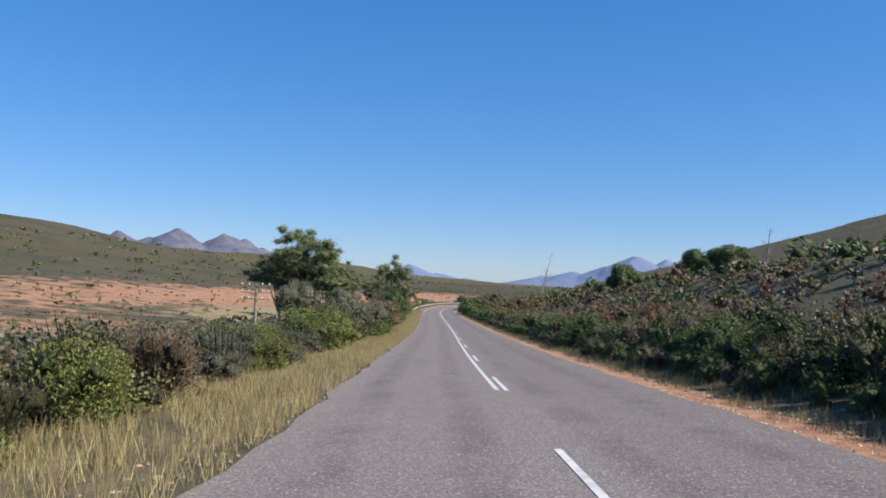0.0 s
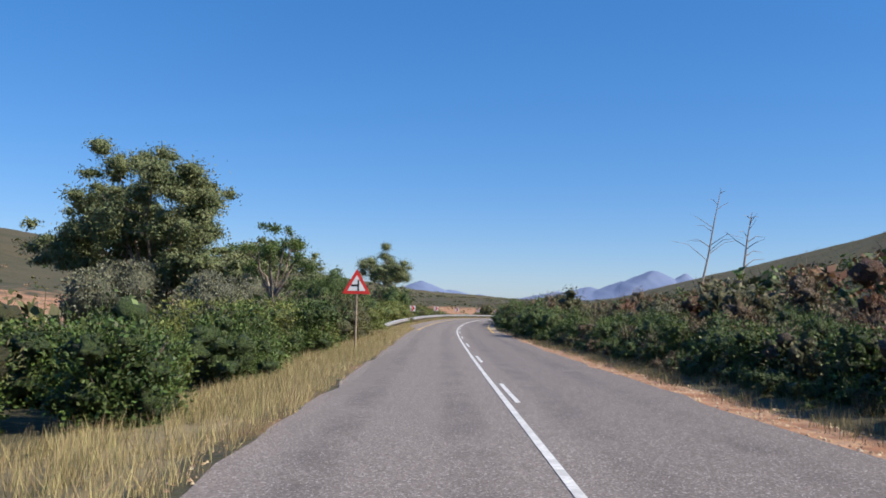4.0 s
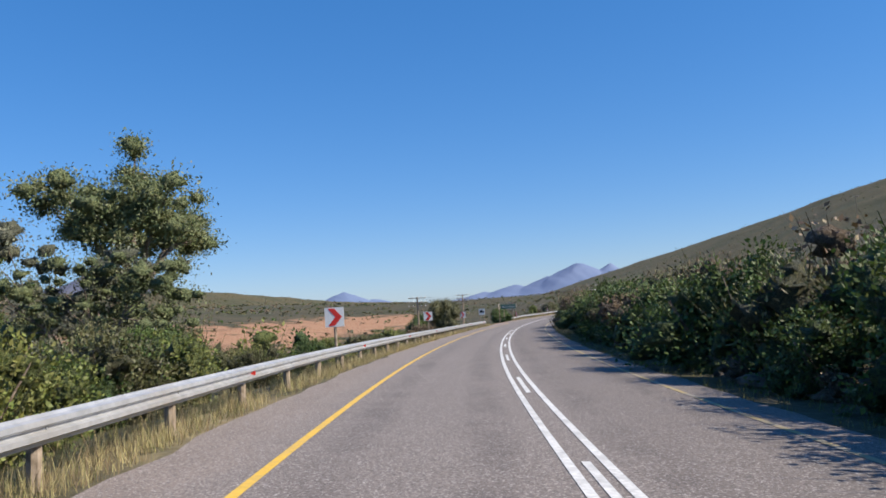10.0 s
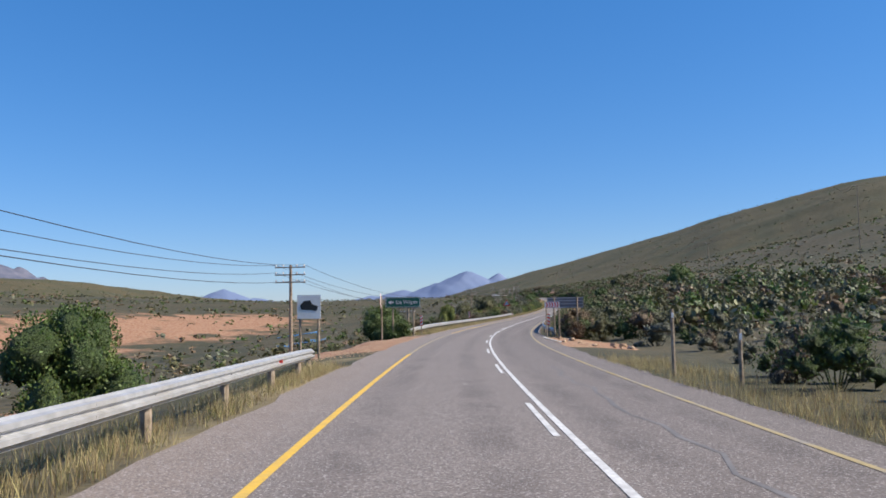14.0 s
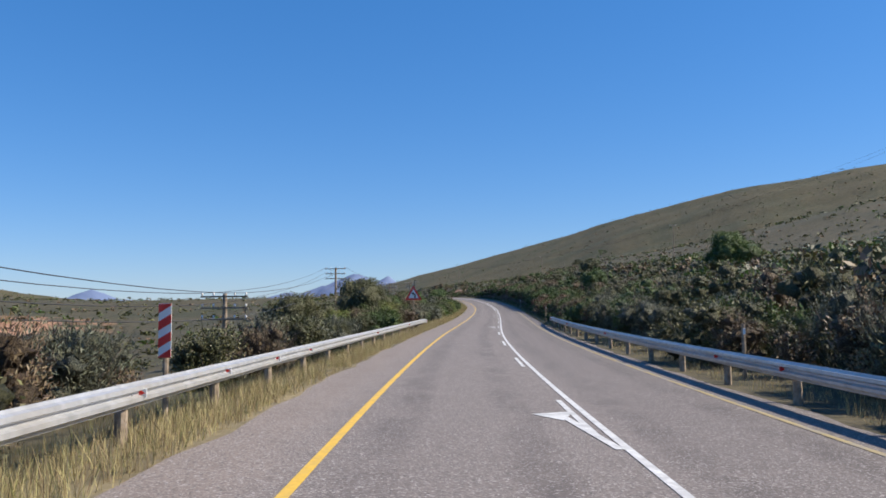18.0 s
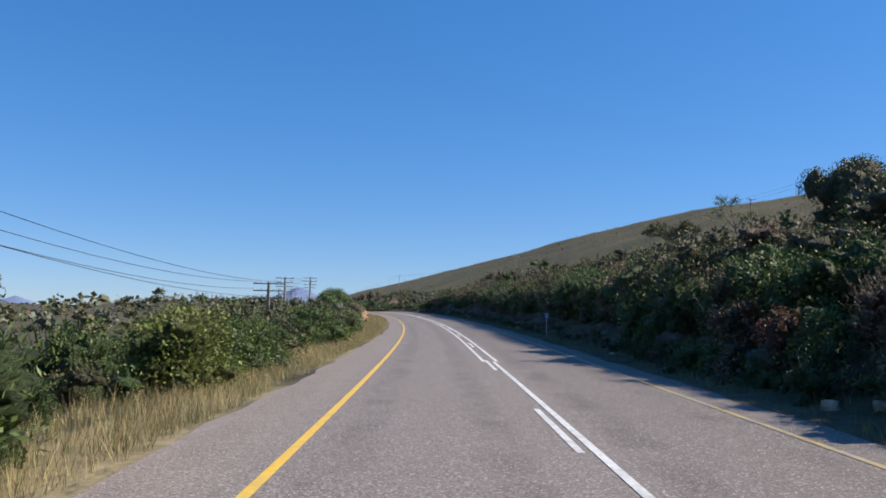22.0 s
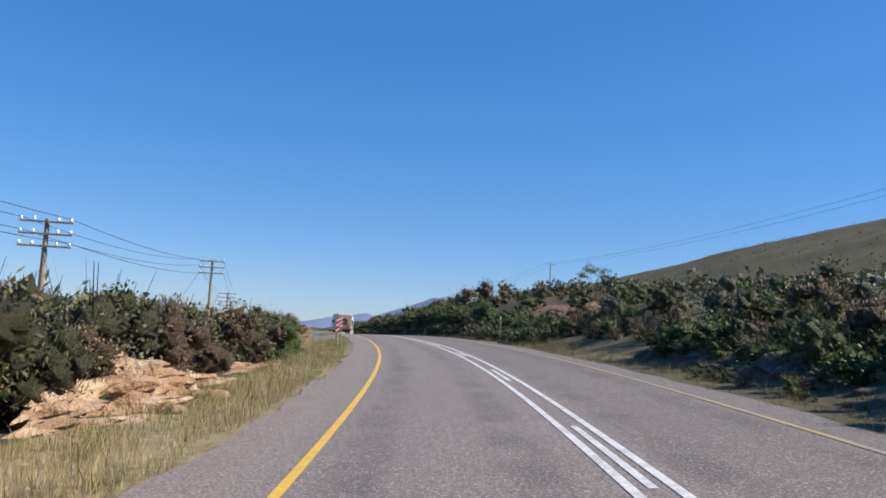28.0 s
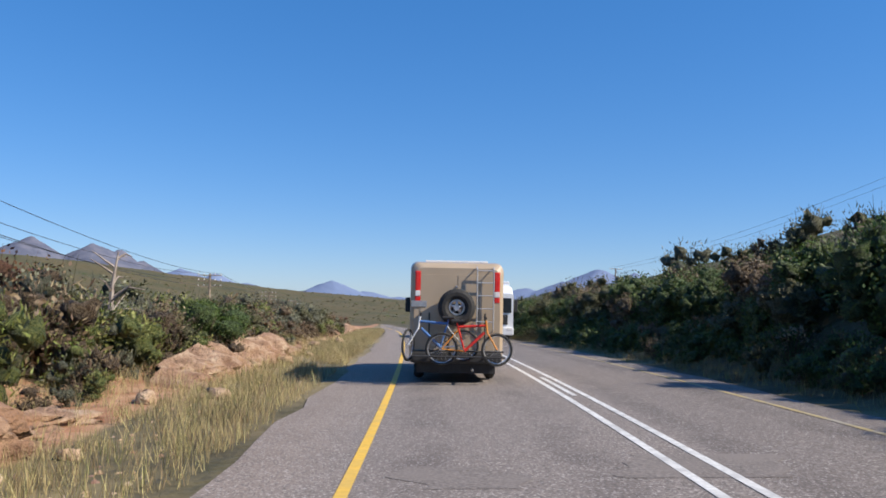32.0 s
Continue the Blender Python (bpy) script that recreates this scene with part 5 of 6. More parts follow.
root = stand("direction_sign", 383.8, -7.4, "green direction sign with white lettering and arrow on two timber posts", "road sign", 2, up=.13)
post_part(root, -.85, 2.5, .07)
post_part(root, .85, 2.5, .07)
bm = bmesh.new()
box(bm, (-1.42, -.03, 2.3), (1.42, .0, 3.15), None, .012)
part("plate", bm, sign_green_m, root)
bm = bmesh.new()
for lo, hi in (((-1.38, 2.335), (1.38, 2.355)), ((-1.38, 3.095), (1.38, 3.115)), ((-1.38, 2.355), (-1.36, 3.095)), ((1.36, 2.355), (1.38, 3.095))):
    box(bm, (lo[0], -.036, lo[1]), (hi[0], -.031, hi[1]))
part("border", bm, sign_white_m, root, "thin white border")
bm = bmesh.new()
slab(bm, [(-1.2, 2.72), (-.98, 2.54), (-.98, 2.9)], -.037, -.031)
slab(bm, [(-.98, 2.66), (-.76, 2.66), (-.76, 2.78), (-.98, 2.78)], -.037, -.031)
part("arrow", bm, sign_white_m, root, "white arrow")
lettering("De Wilgen", .41, sign_white_m, root, Matrix.Translation((-.6, -.034, 2.72)) @ Matrix.Rotation(radians(90), 4, "X"), "white lettering")
for x in (-1.42, 1.42):
    bm = bmesh.new()
    box(bm, (x - .02, .0, 2.25), (x + .02, .03, 3.2))
    part("bracket", bm, steel_m, root)

root = stand("stop_sign", 379.4, -8.45, "octagonal sign seen from its pale back on a post", "road sign", -85, up=-.05)
post_part(root, 0, 3.4, .055, y=.06)
bm = bmesh.new()
slab(bm, [(0.6 * math.cos(radians(22.5 + 45 * k)), 3.08 + 0.6 * math.sin(radians(22.5 + 45 * k))) for k in range(8)], -.012, 0)
part("plate", bm, sign_red_m, root)
bm = bmesh.new()
slab(bm, [(0.59 * math.cos(radians(22.5 + 45 * k)), 3.08 + 0.59 * math.sin(radians(22.5 + 45 * k))) for k in range(8)], .004, .008)
part("backing", bm, sign_white_m, root, "pale plate back")

root = stand("large_sign", 380.3, 5.6, "large road sign seen from its ribbed grey back", "road sign", 0, up=.1)
for x in (-.85, .9):
    post_part(root, x, 2.95, .06, y=-.08)
bm = bmesh.new()
box(bm, (-1.35, .0, 2.15), (1.35, .02, 2.95))
part("plate", bm, sign_back_m, root)
for z in (2.2, 2.45, 2.7, 2.9):
    bm = bmesh.new()
    box(bm, (-1.35, -.035, z - .03), (1.35, -.001, z + .03), None, .006)
    part("rib", bm, steel_m, root, "grey steel rib")
for x in (-1.35, 1.35):
    bm = bmesh.new()
    box(bm, (x - .015, -.05, 2.12), (x + .015, .03, 3.0))
    part("edge_strip", bm, steel_m, root)

root = stand("chevron_board", 379.0, 4.55, "faded red and white chevron board on two posts", "road sign", -8, up=.32)
for x in (-.45, .5):
    post_part(root, x, 2.3, .05)
bm = bmesh.new()
box(bm, (-.55, -.02, 1.9), (.55, .0, 2.35))
part("plate", bm, sign_white_m, root)
for k in range(5):
    bm = bmesh.new()
    x = -.47 + .2 * k
    slab(bm, [(x, 1.93), (x + .09, 1.93), (x + .17, 2.125), (x + .08, 2.125)], -.027, -.021)
    slab(bm, [(x + .08, 2.125), (x + .17, 2.125), (x + .09, 2.32), (x, 2.32)], -.027, -.021)
    part("chevron", bm, sign_red_m, root, "faded red chevron")

root = stand("information_sign", 349, -7.0, "white information board with a dark pictogram on two posts", "road sign", up=.6)
for x in (-.35, .35):
    post_part(root, x, 1.7, .045)
bm = bmesh.new()
box(bm, (-.45, -.02, 1.15), (.45, .0, 2.05))
part("plate", bm, sign_white_m, root)
bm = bmesh.new()
slab(bm, [(-.3, 1.5), (.3, 1.45), (.34, 1.62), (.12, 1.7), (.05, 1.85), (-.2, 1.82), (-.34, 1.66)], -.027, -.021)
part("symbol", bm, sign_black_m, root, "dark pictogram")

for s, w, h in ((435.6, 5.3, 1.35), (493, 4.5, 1.5), (715.5, 5.0, 1.7), (722, 6.4, 1.2), (307, 5.4, 1.5), (342, 4.8, 1.9), (338, 5.3, 1.4), (300, 4.9, 1.1), (206, 5.6, 1.1), (183, 5.8, 1.2), (197, 5.2, 1.0)):
    root = stand("marker_post", s, w, "thin weathered timber post at the roadside", "post", group="roadside posts")
    post_part(root, 0, h, .05)
    bm = bmesh.new()
    box(bm, (-.03, -.02, h - .25), (.03, .0, h - .1))
    part("reflector", bm, sign_white_m, root, "pale reflector strip")
root = stand("distance_marker", 560.7, 4.8, "small blue distance marker on a grey post", "road sign", -6)
post_part(root, 0, 1.3, .03, steel_m)
bm = bmesh.new()
box(bm, (-.12, -.02, 1.0), (.12, .0, 1.3), None, .008)
part("plate", bm, bike_blue_m, root)
for z in (1.22, 1.12, 1.05):
    bm = bmesh.new()
    box(bm, (-.08, -.026, z - .018), (.08, -.021, z + .018))
    part("bar", bm, sign_white_m, root, "white bar")


# ---------------------------------------------------------------- overhead lines


def line_pole(s, w, top, arms=4, turn=0.0, label="timber power pole with stacked crossarms and white insulators"):
    """top: height of its head over the road."""
    foot = spot(s, w, -.3)
    head = float(along(s, cz_g)) + top
    root = tagged(new("power_pole"), label, "power pole", "overhead line poles")
    root.matrix_basis = Matrix.Translation(foot) @ Matrix.Rotation(radians(heading(s) + turn), 4, "Z")
    h = max(3.0, head - foot.z)
    bm = bmesh.new()
    tube(bm, [(0, 0, 0), (0, 0, h * .5), (0, 0, h)], [.15, .13, .1], 9)
    part("shaft", bm, post_m, root)
    for k in range(arms):
        z = h - .15 - .55 * k
        half = 1.15 if k < 3 else .9
        bm = bmesh.new()
        box(bm, (-half, -.16, z - .04), (half, -.09, z + .04))
        arm = part("crossarm", bm, post_m, root)
        for x in (-half + .08, -half * .45, half * .45, half - .08):
            bm = bmesh.new()
            tube(bm, [(x, -.13, z + .05), (x, -.13, z + .1), (x, -.13, z + .13), (x, -.13, z + .2)], [.025, .06, .065, .04], 6)
            part("insulator", bm, insulator_m, arm, "white porcelain insulator")
    return root, h


POLES = [(18, -15.5, 3.6), (63.4, -16.1, 3.7), (108, -17.8, 3.8), (172, -19, 3.4), (206, -19, 2.2), (236, -17, 2.0), (280, -23, 2.1), (333, -13.5, 4.5), (376.4, -14.6, 5.5), (414.2, -12.3, 3.7), (453.2, -13.6, 2.5), (502.7, -18.2, 5.9), (541, -17, 4.6), (578, -14, 3.4), (621, -18, 5.0), (653.8, -16, 6.0), (700.4, -18.6, 5.0), (740.4, -17.1, 6.2), (778.2, -17.6, 4.9), (832, -22, 5.4), (880, -23, 5.6), (930, -24, 5.8)]
heads = []
for k, (s, w, top) in enumerate(POLES):
    root, h = line_pole(s, w, top, 3 if k % 3 else 4, 3 * math.sin(k * 2.1))
    heads.append((root.matrix_basis, h))


def cable(name, a, b, sag, r, label):
    cu = bmesh.new()
    pts = [a.lerp(b, k / 10) - Vector((0, 0, sag * 4 * (k / 10) * (1 - k / 10))) for k in range(11)]
    tube(cu, [p - a for p in pts], [r] * 11, 4, False)
    me = bpy.data.meshes.new(name)
    cu.to_mesh(me)
    cu.free()
    me.materials.append(cable_m)
    ob = tagged(new(name, me), label, "cable", "overhead wires")
    ob.location = a


for (m0, h0), (m1, h1) in zip(heads[7:], heads[8:]):
    for x, k in ((-1.07, 0), (1.07, 0), (-1.07, 1), (1.07, 2)):
        a, b = m0 @ Vector((x, -.13, h0 + .02 - .55 * k)), m1 @ Vector((x, -.13, h1 + .02 - .55 * k))
        cable("overhead_wire", a, b, .55, .014, "thin dark overhead wire between power poles")
right_heads = []
for s, w, top in ((648, 62, 22), (724, 46, 16.5), (823, 48.5, 18), (884, 34, 11), (560, 84, 33)):
    root, h = line_pole(s, w, top, 1, 8, "slim timber pole with a single crossarm on the slope")
    right_heads.append((root.matrix_basis, h))
order = [4, 0, 1, 2, 3]
for i, j in zip(order, order[1:]):
    for x in (-1.07, 1.07):
        cable("overhead_wire", right_heads[i][0] @ Vector((x, -.13, right_heads[i][1])), right_heads[j][0] @ Vector((x, -.13, right_heads[j][1])), 1.2, .013, "thin dark overhead wire above the slope")


# ---------------------------------------------------------------- rock cuttings
def chunks(u, v, size, seed):
    """Random blocky offsets: the value of the nearest of scattered seeds, and how near it lies."""
    g = np.random.default_rng(seed)
    a, b = np.floor(u / size).astype(int), np.floor(v / size).astype(int)
    jit = g.uniform(0, 1, (64, 64, 3))
    best, val = np.full(u.shape, 9e9), np.zeros(u.shape)
    for da in (-1, 0, 1):
        for db in (-1, 0, 1):
            j = jit[(a + da) % 64, (b + db) % 64]
            d = (u / size - a - da - j[..., 0]) ** 2 + (v / size - b - db - j[..., 1]) ** 2
            val = np.where(d < best, j[..., 2], val)
            best = np.minimum(best, d)
    return val - .45 * np.sqrt(best)


def cutting(name, s0, s1, side, foot, height, back, mat, label, seed, ragged=.22):
    """A broken rock face along the road: foot and back are offsets of its toe and crest, height its rise."""
    ss = np.arange(s0, s1, .13)
    fs = np.linspace(0, 1, 20)
    g = np.random.default_rng(seed)
    ph = g.uniform(0, 6.28, 12)
    S2, F2 = np.meshgrid(ss, fs, indexing="ij")
    ends = np.clip(np.minimum(S2 - s0, s1 - S2) / 6, 0, 1)
    up = height * (1 + .22 * np.sin(S2 * .27 + ph[1]) + .2 * np.sin(S2 * .71 + ph[2]) + .12 * np.sin(S2 * 1.9 + ph[3])) * ends
    tilt = F2 * height + .35 * S2
    block = chunks(S2 * .7, tilt, .7, seed) + .6 * chunks(S2, tilt, .34, seed + 50) + .35 * chunks(S2, tilt, .16, seed + 90)
    spurs = .5 * np.sin(S2 * .45 + ph[4]) + .35 * np.sin(S2 * 1.1 + ph[5])
    fade = np.sin(np.pi * np.clip(F2, .08, .96)) ** .5
    w = side * (foot + (back - foot) * (.55 * F2 + .45 * F2 ** 4) + spurs * .35 * F2 - (block - .6) * ragged * 2 * fade)
    x, y = flat(S2, w)
    base = along(S2, cz_g) + profile(S2, 0 * S2 + side * foot)
    z = base - .2 + up * (.85 * F2 + .15 * np.round(F2 * 4 + .3 * np.sin(S2)) / 4) + (block - .6) * ragged * .35
    p = np.stack([x, y, z], -1)
    r, c = S2.shape
    i = np.arange((r - 1) * (c - 1))
    a = (i // (c - 1)) * c + i % (c - 1)
    q = np.stack([a, a + 1, a + c + 1, a + c], 1)
    if side > 0:
        q = q[:, ::-1]
    ob = new(name, mesh_from(name, p.reshape(-1, 3), np.ascontiguousarray(q), [mat]))
    return tagged(ob, label, "rock cutting", kind="structure")


PALE, LOW = "pale orange rock cutting beside the road", "crumbling orange rock bank beside the road"
for s0, s1, foot, rise, seed in ((599, 621, 8.0, 1.15, 13), (623, 637, 7.2, 1.5, 23), (640, 652, 7.6, .7, 4), (660, 672, 7.3, .85, 24), (674, 687, 7.0, 1.35, 14), (689, 697, 7.5, .6, 34)):
    cutting("rock_cutting_left", s0, s1, -1, foot, rise, foot + 1.0, rock_m, PALE if rise > 1 else LOW, seed, .5)
for s0, s1, foot, rise, seed in ((738, 752, 7.6, .5, 5), (751, 768, 7.0, .9, 15), (767, 788, 7.1, .8, 25), (797, 815, 7.6, .6, 6), (822, 850, 7.6, .6, 16)):
    cutting("rock_cutting_left", s0, s1, -1, foot, rise, foot + 1.1, earth_m, "crumbling red earth bank beside the road", seed, .26)
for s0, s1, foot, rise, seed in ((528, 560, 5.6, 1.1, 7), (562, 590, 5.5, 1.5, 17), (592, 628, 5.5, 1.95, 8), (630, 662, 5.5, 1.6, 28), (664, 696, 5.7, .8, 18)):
    cutting("rock_cutting_right", s0, s1, 1, foot, rise, foot + 1.9, shade_rock_m, "shaded grey-brown rock cutting beside the road", seed, .4)
cutting("rock_cutting_right", 714, 732, 1, 6.8, .9, 8.2, earth_m, "raw red earth cutting beside the road", 9, .4)
cutting("rock_cutting_right", 240, 262, 1, 5.0, .8, 6.4, shade_rock_m, "small brown rock bank in the shade", 10, .4)


def boulder_mesh(seed):
    g = np.random.default_rng(seed)
    v = ROCK_V * (1 + g.normal(0, .16, (len(ROCK_V), 1))) * np.array([1, .8, .62])
    return mesh_from("rock", v, ROCK_F, [rock_m])


BOULDERS = [boulder_mesh(k) for k in range(4)]
g = np.random.default_rng(12)
for k in range(110):
    band = ((600, 700, -7.6, -5.9), (736, 800, -8.2, -6.4), (712, 735, 5.4, 7.5), (528, 690, 4.6, 5.6), (362, 380, 4.6, 8))[(0, 0, 1, 1, 2, 3, 4)[k % 7]]
    s, w = g.uniform(band[0], band[1]), g.uniform(band[2], band[3])
    ob = tagged(new("rock", BOULDERS[k % 4]), "loose orange rock at the foot of the bank", "rock", "loose rocks")
    sz = g.uniform(.08, .26)
    ob.matrix_basis = Matrix.Translation(spot(s, w, sz * .25)) @ Matrix.Rotation(g.uniform(0, 6.28), 4, "Z") @ Matrix.Diagonal((sz, sz, sz, 1))

# ---------------------------------------------------------------- culvert, kerb, gate and fence
for s, w0, w1, hole in ((731.5, -7.7, -6.2, False), (725.2, -7.3, -5.75, True)):
    root = stand("culvert_headwall", s, (w0 + w1) / 2, "white concrete culvert headwall in the grass", "headwall", 0)
    half = (w1 - w0) / 2
    bm = bmesh.new()
    if hole:
        o = [(-half, -.5), (-.4, -.5), (-.4, -.3), (-.33, -.12), (-.17, -.02), (0, .0), (.17, -.02), (.33, -.12), (.4, -.3), (.4, -.5), (half, -.5), (half, .52), (-half, .62)]
    else:
        o = [(-half, -.4), (half + .1, -.4), (half + .1, .1), (half, .34), (-half, .56)]
    slab(bm, o, -.14, .14)
    bmesh.ops.recalc_face_normals(bm, faces=bm.faces)
    part("wall", bm, concrete_m, root)
    bm = bmesh.new()
    box(bm, (-half - .03, -.17, -.02), (half + .03, .17, .05), Matrix.Translation((0, 0, .56)) @ Matrix.Rotation(math.atan2(-.16, 2 * half), 4, "Y"), .015)
    part("coping", bm, concrete_m, root)
for k in range(7):
    s = 369 + k * 1.3
    root = stand("kerb_stone", s, 3.85 + .004 * (k - 6) ** 2 * 4, "white concrete kerb stone at the junction", "kerb", -4, "kerb stones at the junction")
    bm = bmesh.new()
    box(bm, (-.1, -.64, -.12), (.1, .64, .07), None, .02)
    part("stone", bm, concrete_m, root)

root = stand("farm_gate", 728.5, -12.2, "pale steel pipe farm gate between posts", "gate", 14)
bm = bmesh.new()
for z in (.25, 1.25):
    tube(bm, [(-1.1, 0, z), (1.1, 0, z)], [.025] * 2, 6)
for x in (-1.1, 1.1):
    tube(bm, [(x, 0, .22), (x, 0, 1.28)], [.025] * 2, 6)
part("gate_frame", bm, zinc_m, root)
for x in (-.55, 0, .55):
    bm = bmesh.new()
    tube(bm, [(x, 0, .25), (x, 0, 1.25)], [.012] * 2, 5)
    part("upright", bm, zinc_m, root)
for x in (-1.25, 1.25):
    bm = bmesh.new()
    tube(bm, [(x, 0, -.3), (x, 0, 1.45)], [.07, .065], 8)
    part("post", bm, post_m, root)
for k in range(16):
    s = 690 + k * 6
    if 724 < s < 733:
        continue
    root = stand("fence_post", s, -13.2 - .8 * math.sin(k), "weathered timber fence post in the veld", "fence post", 0, "farm fence posts")
    bm = bmesh.new()
    tube(bm, [(0, 0, -.3), (.02, 0, 1.3)], [.055, .05], 7)
    part("shaft", bm, post_m, root)
for h in (.5, .8, 1.1):
    bm = bmesh.new()
    pts = [spot(690 + k * 6, -13.2 - .8 * math.sin(k), h) for k in range(16)]
    tube(bm, [p - pts[0] for p in pts], [.006] * 16, 4, False)
    me = bpy.data.meshes.new("fence_wire")
    bm.to_mesh(me)
    bm.free()
    me.materials.append(steel_m)
    ob = tagged(new("fence_wire", me), "thin steel fence wire along the posts", "wire", "farm fence wires")
    ob.location = pts[0]


# ---------------------------------------------------------------- far houses
def house(s, w, length, depth, wall_h, turn, label):
    root = stand("house", s, w, label, "house", turn, "houses in the valley")
    bm = bmesh.new()
    box(bm, (-length / 2, -depth / 2, -1.5), (length / 2, depth / 2, wall_h))
    part("wall", bm, paint_white_m, root)
    bm = bmesh.new()
    e = .4
    a = [(-length / 2 - e, -depth / 2 - e, wall_h), (length / 2 + e, -depth / 2 - e, wall_h), (length / 2 + e, 0, wall_h + depth * .3), (-length / 2 - e, 0, wall_h + depth * .3), (-length / 2 - e, depth / 2 + e, wall_h), (length / 2 + e, depth / 2 + e, wall_h)]
    v = [bm.verts.new(p) for p in a]
    for f in ((0, 1, 2, 3), (3, 2, 5, 4), (0, 3, 4), (1, 5, 2), (0, 4, 5, 1)):
        bm.faces.new([v[i] for i in f])
    part("roof", bm, roof_m, root)
    for k in range(3):
        x = -length / 2 + length * (k + .5) / 3
        bm = bmesh.new()
        box(bm, (x - .5, -depth / 2 - .05, 1.0), (x + .5, -depth / 2 + .02, 2.1))
        part("window" if k != 1 else "door", bm, glass_m, root)


for k, (s, w) in enumerate(((1250, -60), (1272, -78), (1296, -66), (1330, -90))):
    house(s, w, 9 + 3 * math.sin(k * 1.9), 6, 2.7, 25 * math.sin(k * 2.7), "small white house with a dark roof far off")


# ---------------------------------------------------------------- mountains
def mountain(name, cx, cy, long_m, deep, peaks, mat, label, seed, nx=150, ny=50, turn=0.0):
    """A range: peaks are (offset along, height, half width)."""
    x, y = np.meshgrid(np.linspace(-long_m / 2, long_m / 2, nx), np.linspace(-deep / 2, deep / 2, ny), indexing="ij")
    z = np.zeros_like(x)
    for px, ph, pw in peaks:
        d = np.sqrt(((x - px) / pw) ** 2 + (y / (deep * .42)) ** 2)
        z = np.maximum(z, ph * np.maximum(0, 1 - .62 * d) * np.where(d < 1.6, 1, 0))
    g = np.random.default_rng(seed)
    n = np.zeros_like(z)
    for k in range(1, 7):
        a = g.uniform(0, 6.28, 4)
        fx = 2 ** k * 6.28 / 2200
        n += np.abs(np.sin(x * fx + a[0] + 1.3 * np.sin(y * fx * .8 + a[1]))) * .5 ** k
    z = z * (1 - .17 * (n - .45)) - 30
    c, s_ = math.cos(radians(turn)), math.sin(radians(turn))
    p = np.stack([cx + x * c - y * s_, cy + x * s_ + y * c, z], -1).reshape(-1, 3)
    i = np.arange((nx - 1) * (ny - 1))
    a = (i // (ny - 1)) * ny + i % (ny - 1)
    q = np.stack([a, a + ny, a + ny + 1, a + 1], 1)
    return tagged(new(name, mesh_from(name, p, q, [mat])), label, "mountain", kind="structure")


mountain("mountain_range", -1420, 3900, 1700, 700, [(-760, 300, 260), (-590, 295, 220), (-363, 285, 190), (-250, 250, 230), (-145, 245, 220), (-36, 247, 230), (240, 282, 270), (115, 215, 260), (468, 266, 260), (570, 228, 200), (665, 185, 240)], hazy_rock_m, "jagged grey-blue mountain peaks on the skyline", 1, turn=20)
mountain("mountain_far_left", -640, 4560, 1100, 500, [(-100, 184, 240), (60, 150, 240), (200, 120, 260), (380, 85, 300), (-320, 150, 240)], haze_blue_m, "hazy blue mountain ridge far away", 2, turn=10)
mountain("mountain_far_middle", -3, 4650, 900, 400, [(-30, 145, 200), (120, 88, 240), (-180, 84, 240), (300, 62, 260)], haze_blue_m, "hazy blue mountain ridge far away", 3)
mountain("mountain_far_right", 1245, 4490, 1500, 600, [(0, 222, 300), (190, 204, 200), (-160, 160, 260), (-330, 122, 260), (-520, 88, 260), (330, 176, 250)], haze_blue_m, "hazy blue mountain with twin summits", 4, turn=-14)


def long_hill(name, ox, oy, turn, reach, rise, seed, count, label):
    """A broad scrub-covered hill beyond the slopes: how far off and how high its crest lies, bearing by bearing."""
    turn_b, reach_b = reach
    reach = np.interp(turn, turn_b, reach_b)
    rise = np.interp(turn, *rise)
    rise = np.convolve(np.pad(rise, 4, mode="edge"), np.ones(9) / 9, "valid")
    step = np.linspace(.34, 1.35, 64)
    b, q = np.meshgrid(np.radians(turn), step, indexing="ij")
    crest = (reach * np.tan(np.radians(rise)))[:, None] - 6
    f = np.clip((q - .34) / .66, 0, 1)
    z = np.where(q <= 1, crest * (.25 * f + .75 * f * f * (1.9 - .9 * f)), crest * (1 - 1.6 * np.maximum(q - 1, 0) ** 1.3)) - 30 * (1 - f)
    r = reach[:, None] * q
    x, y = ox + r * np.sin(b), oy + r * np.cos(b)
    roll = 5 * np.sin(x / 61 + 1.2 * np.sin(y / 83)) * np.sin(y / 97 + 1) + 2.2 * np.sin(x / 23 + y / 31) + 1.1 * np.sin(x / 9 - y / 13 + np.sin(y / 17))
    p = np.stack([x, y, z + roll * f * (1.35 - f)], -1).reshape(-1, 3)
    n = len(step)
    i = np.arange((len(turn) - 1) * (n - 1))
    a = (i // (n - 1)) * n + i % (n - 1)
    ob = new(name, mesh_from(name, p, np.stack([a, a + n, a + n + 1, a + 1], 1), [hill_m], True))
    g = np.random.default_rng(seed)
    tufts = Heap()
    for k in range(count):
        at = p[g.integers(len(p))] + np.array([*g.normal(0, 9, 2), -.6])
        h = g.uniform(1.4, 3.6) * (1.6 if g.random() < .06 else 1)
        tufts.add(DOT_T[g.integers(4)], at, g.uniform(0, 6.28), np.array([h * 1.8, h * 1.8, h]), int((2, 2, 0, 4, 2, 3)[g.integers(6)]))
    tufts.build("far_scrub", "low green and brown scrub over the far hill", "shrubs")
    return tagged(ob, label, "hill", kind="structure")


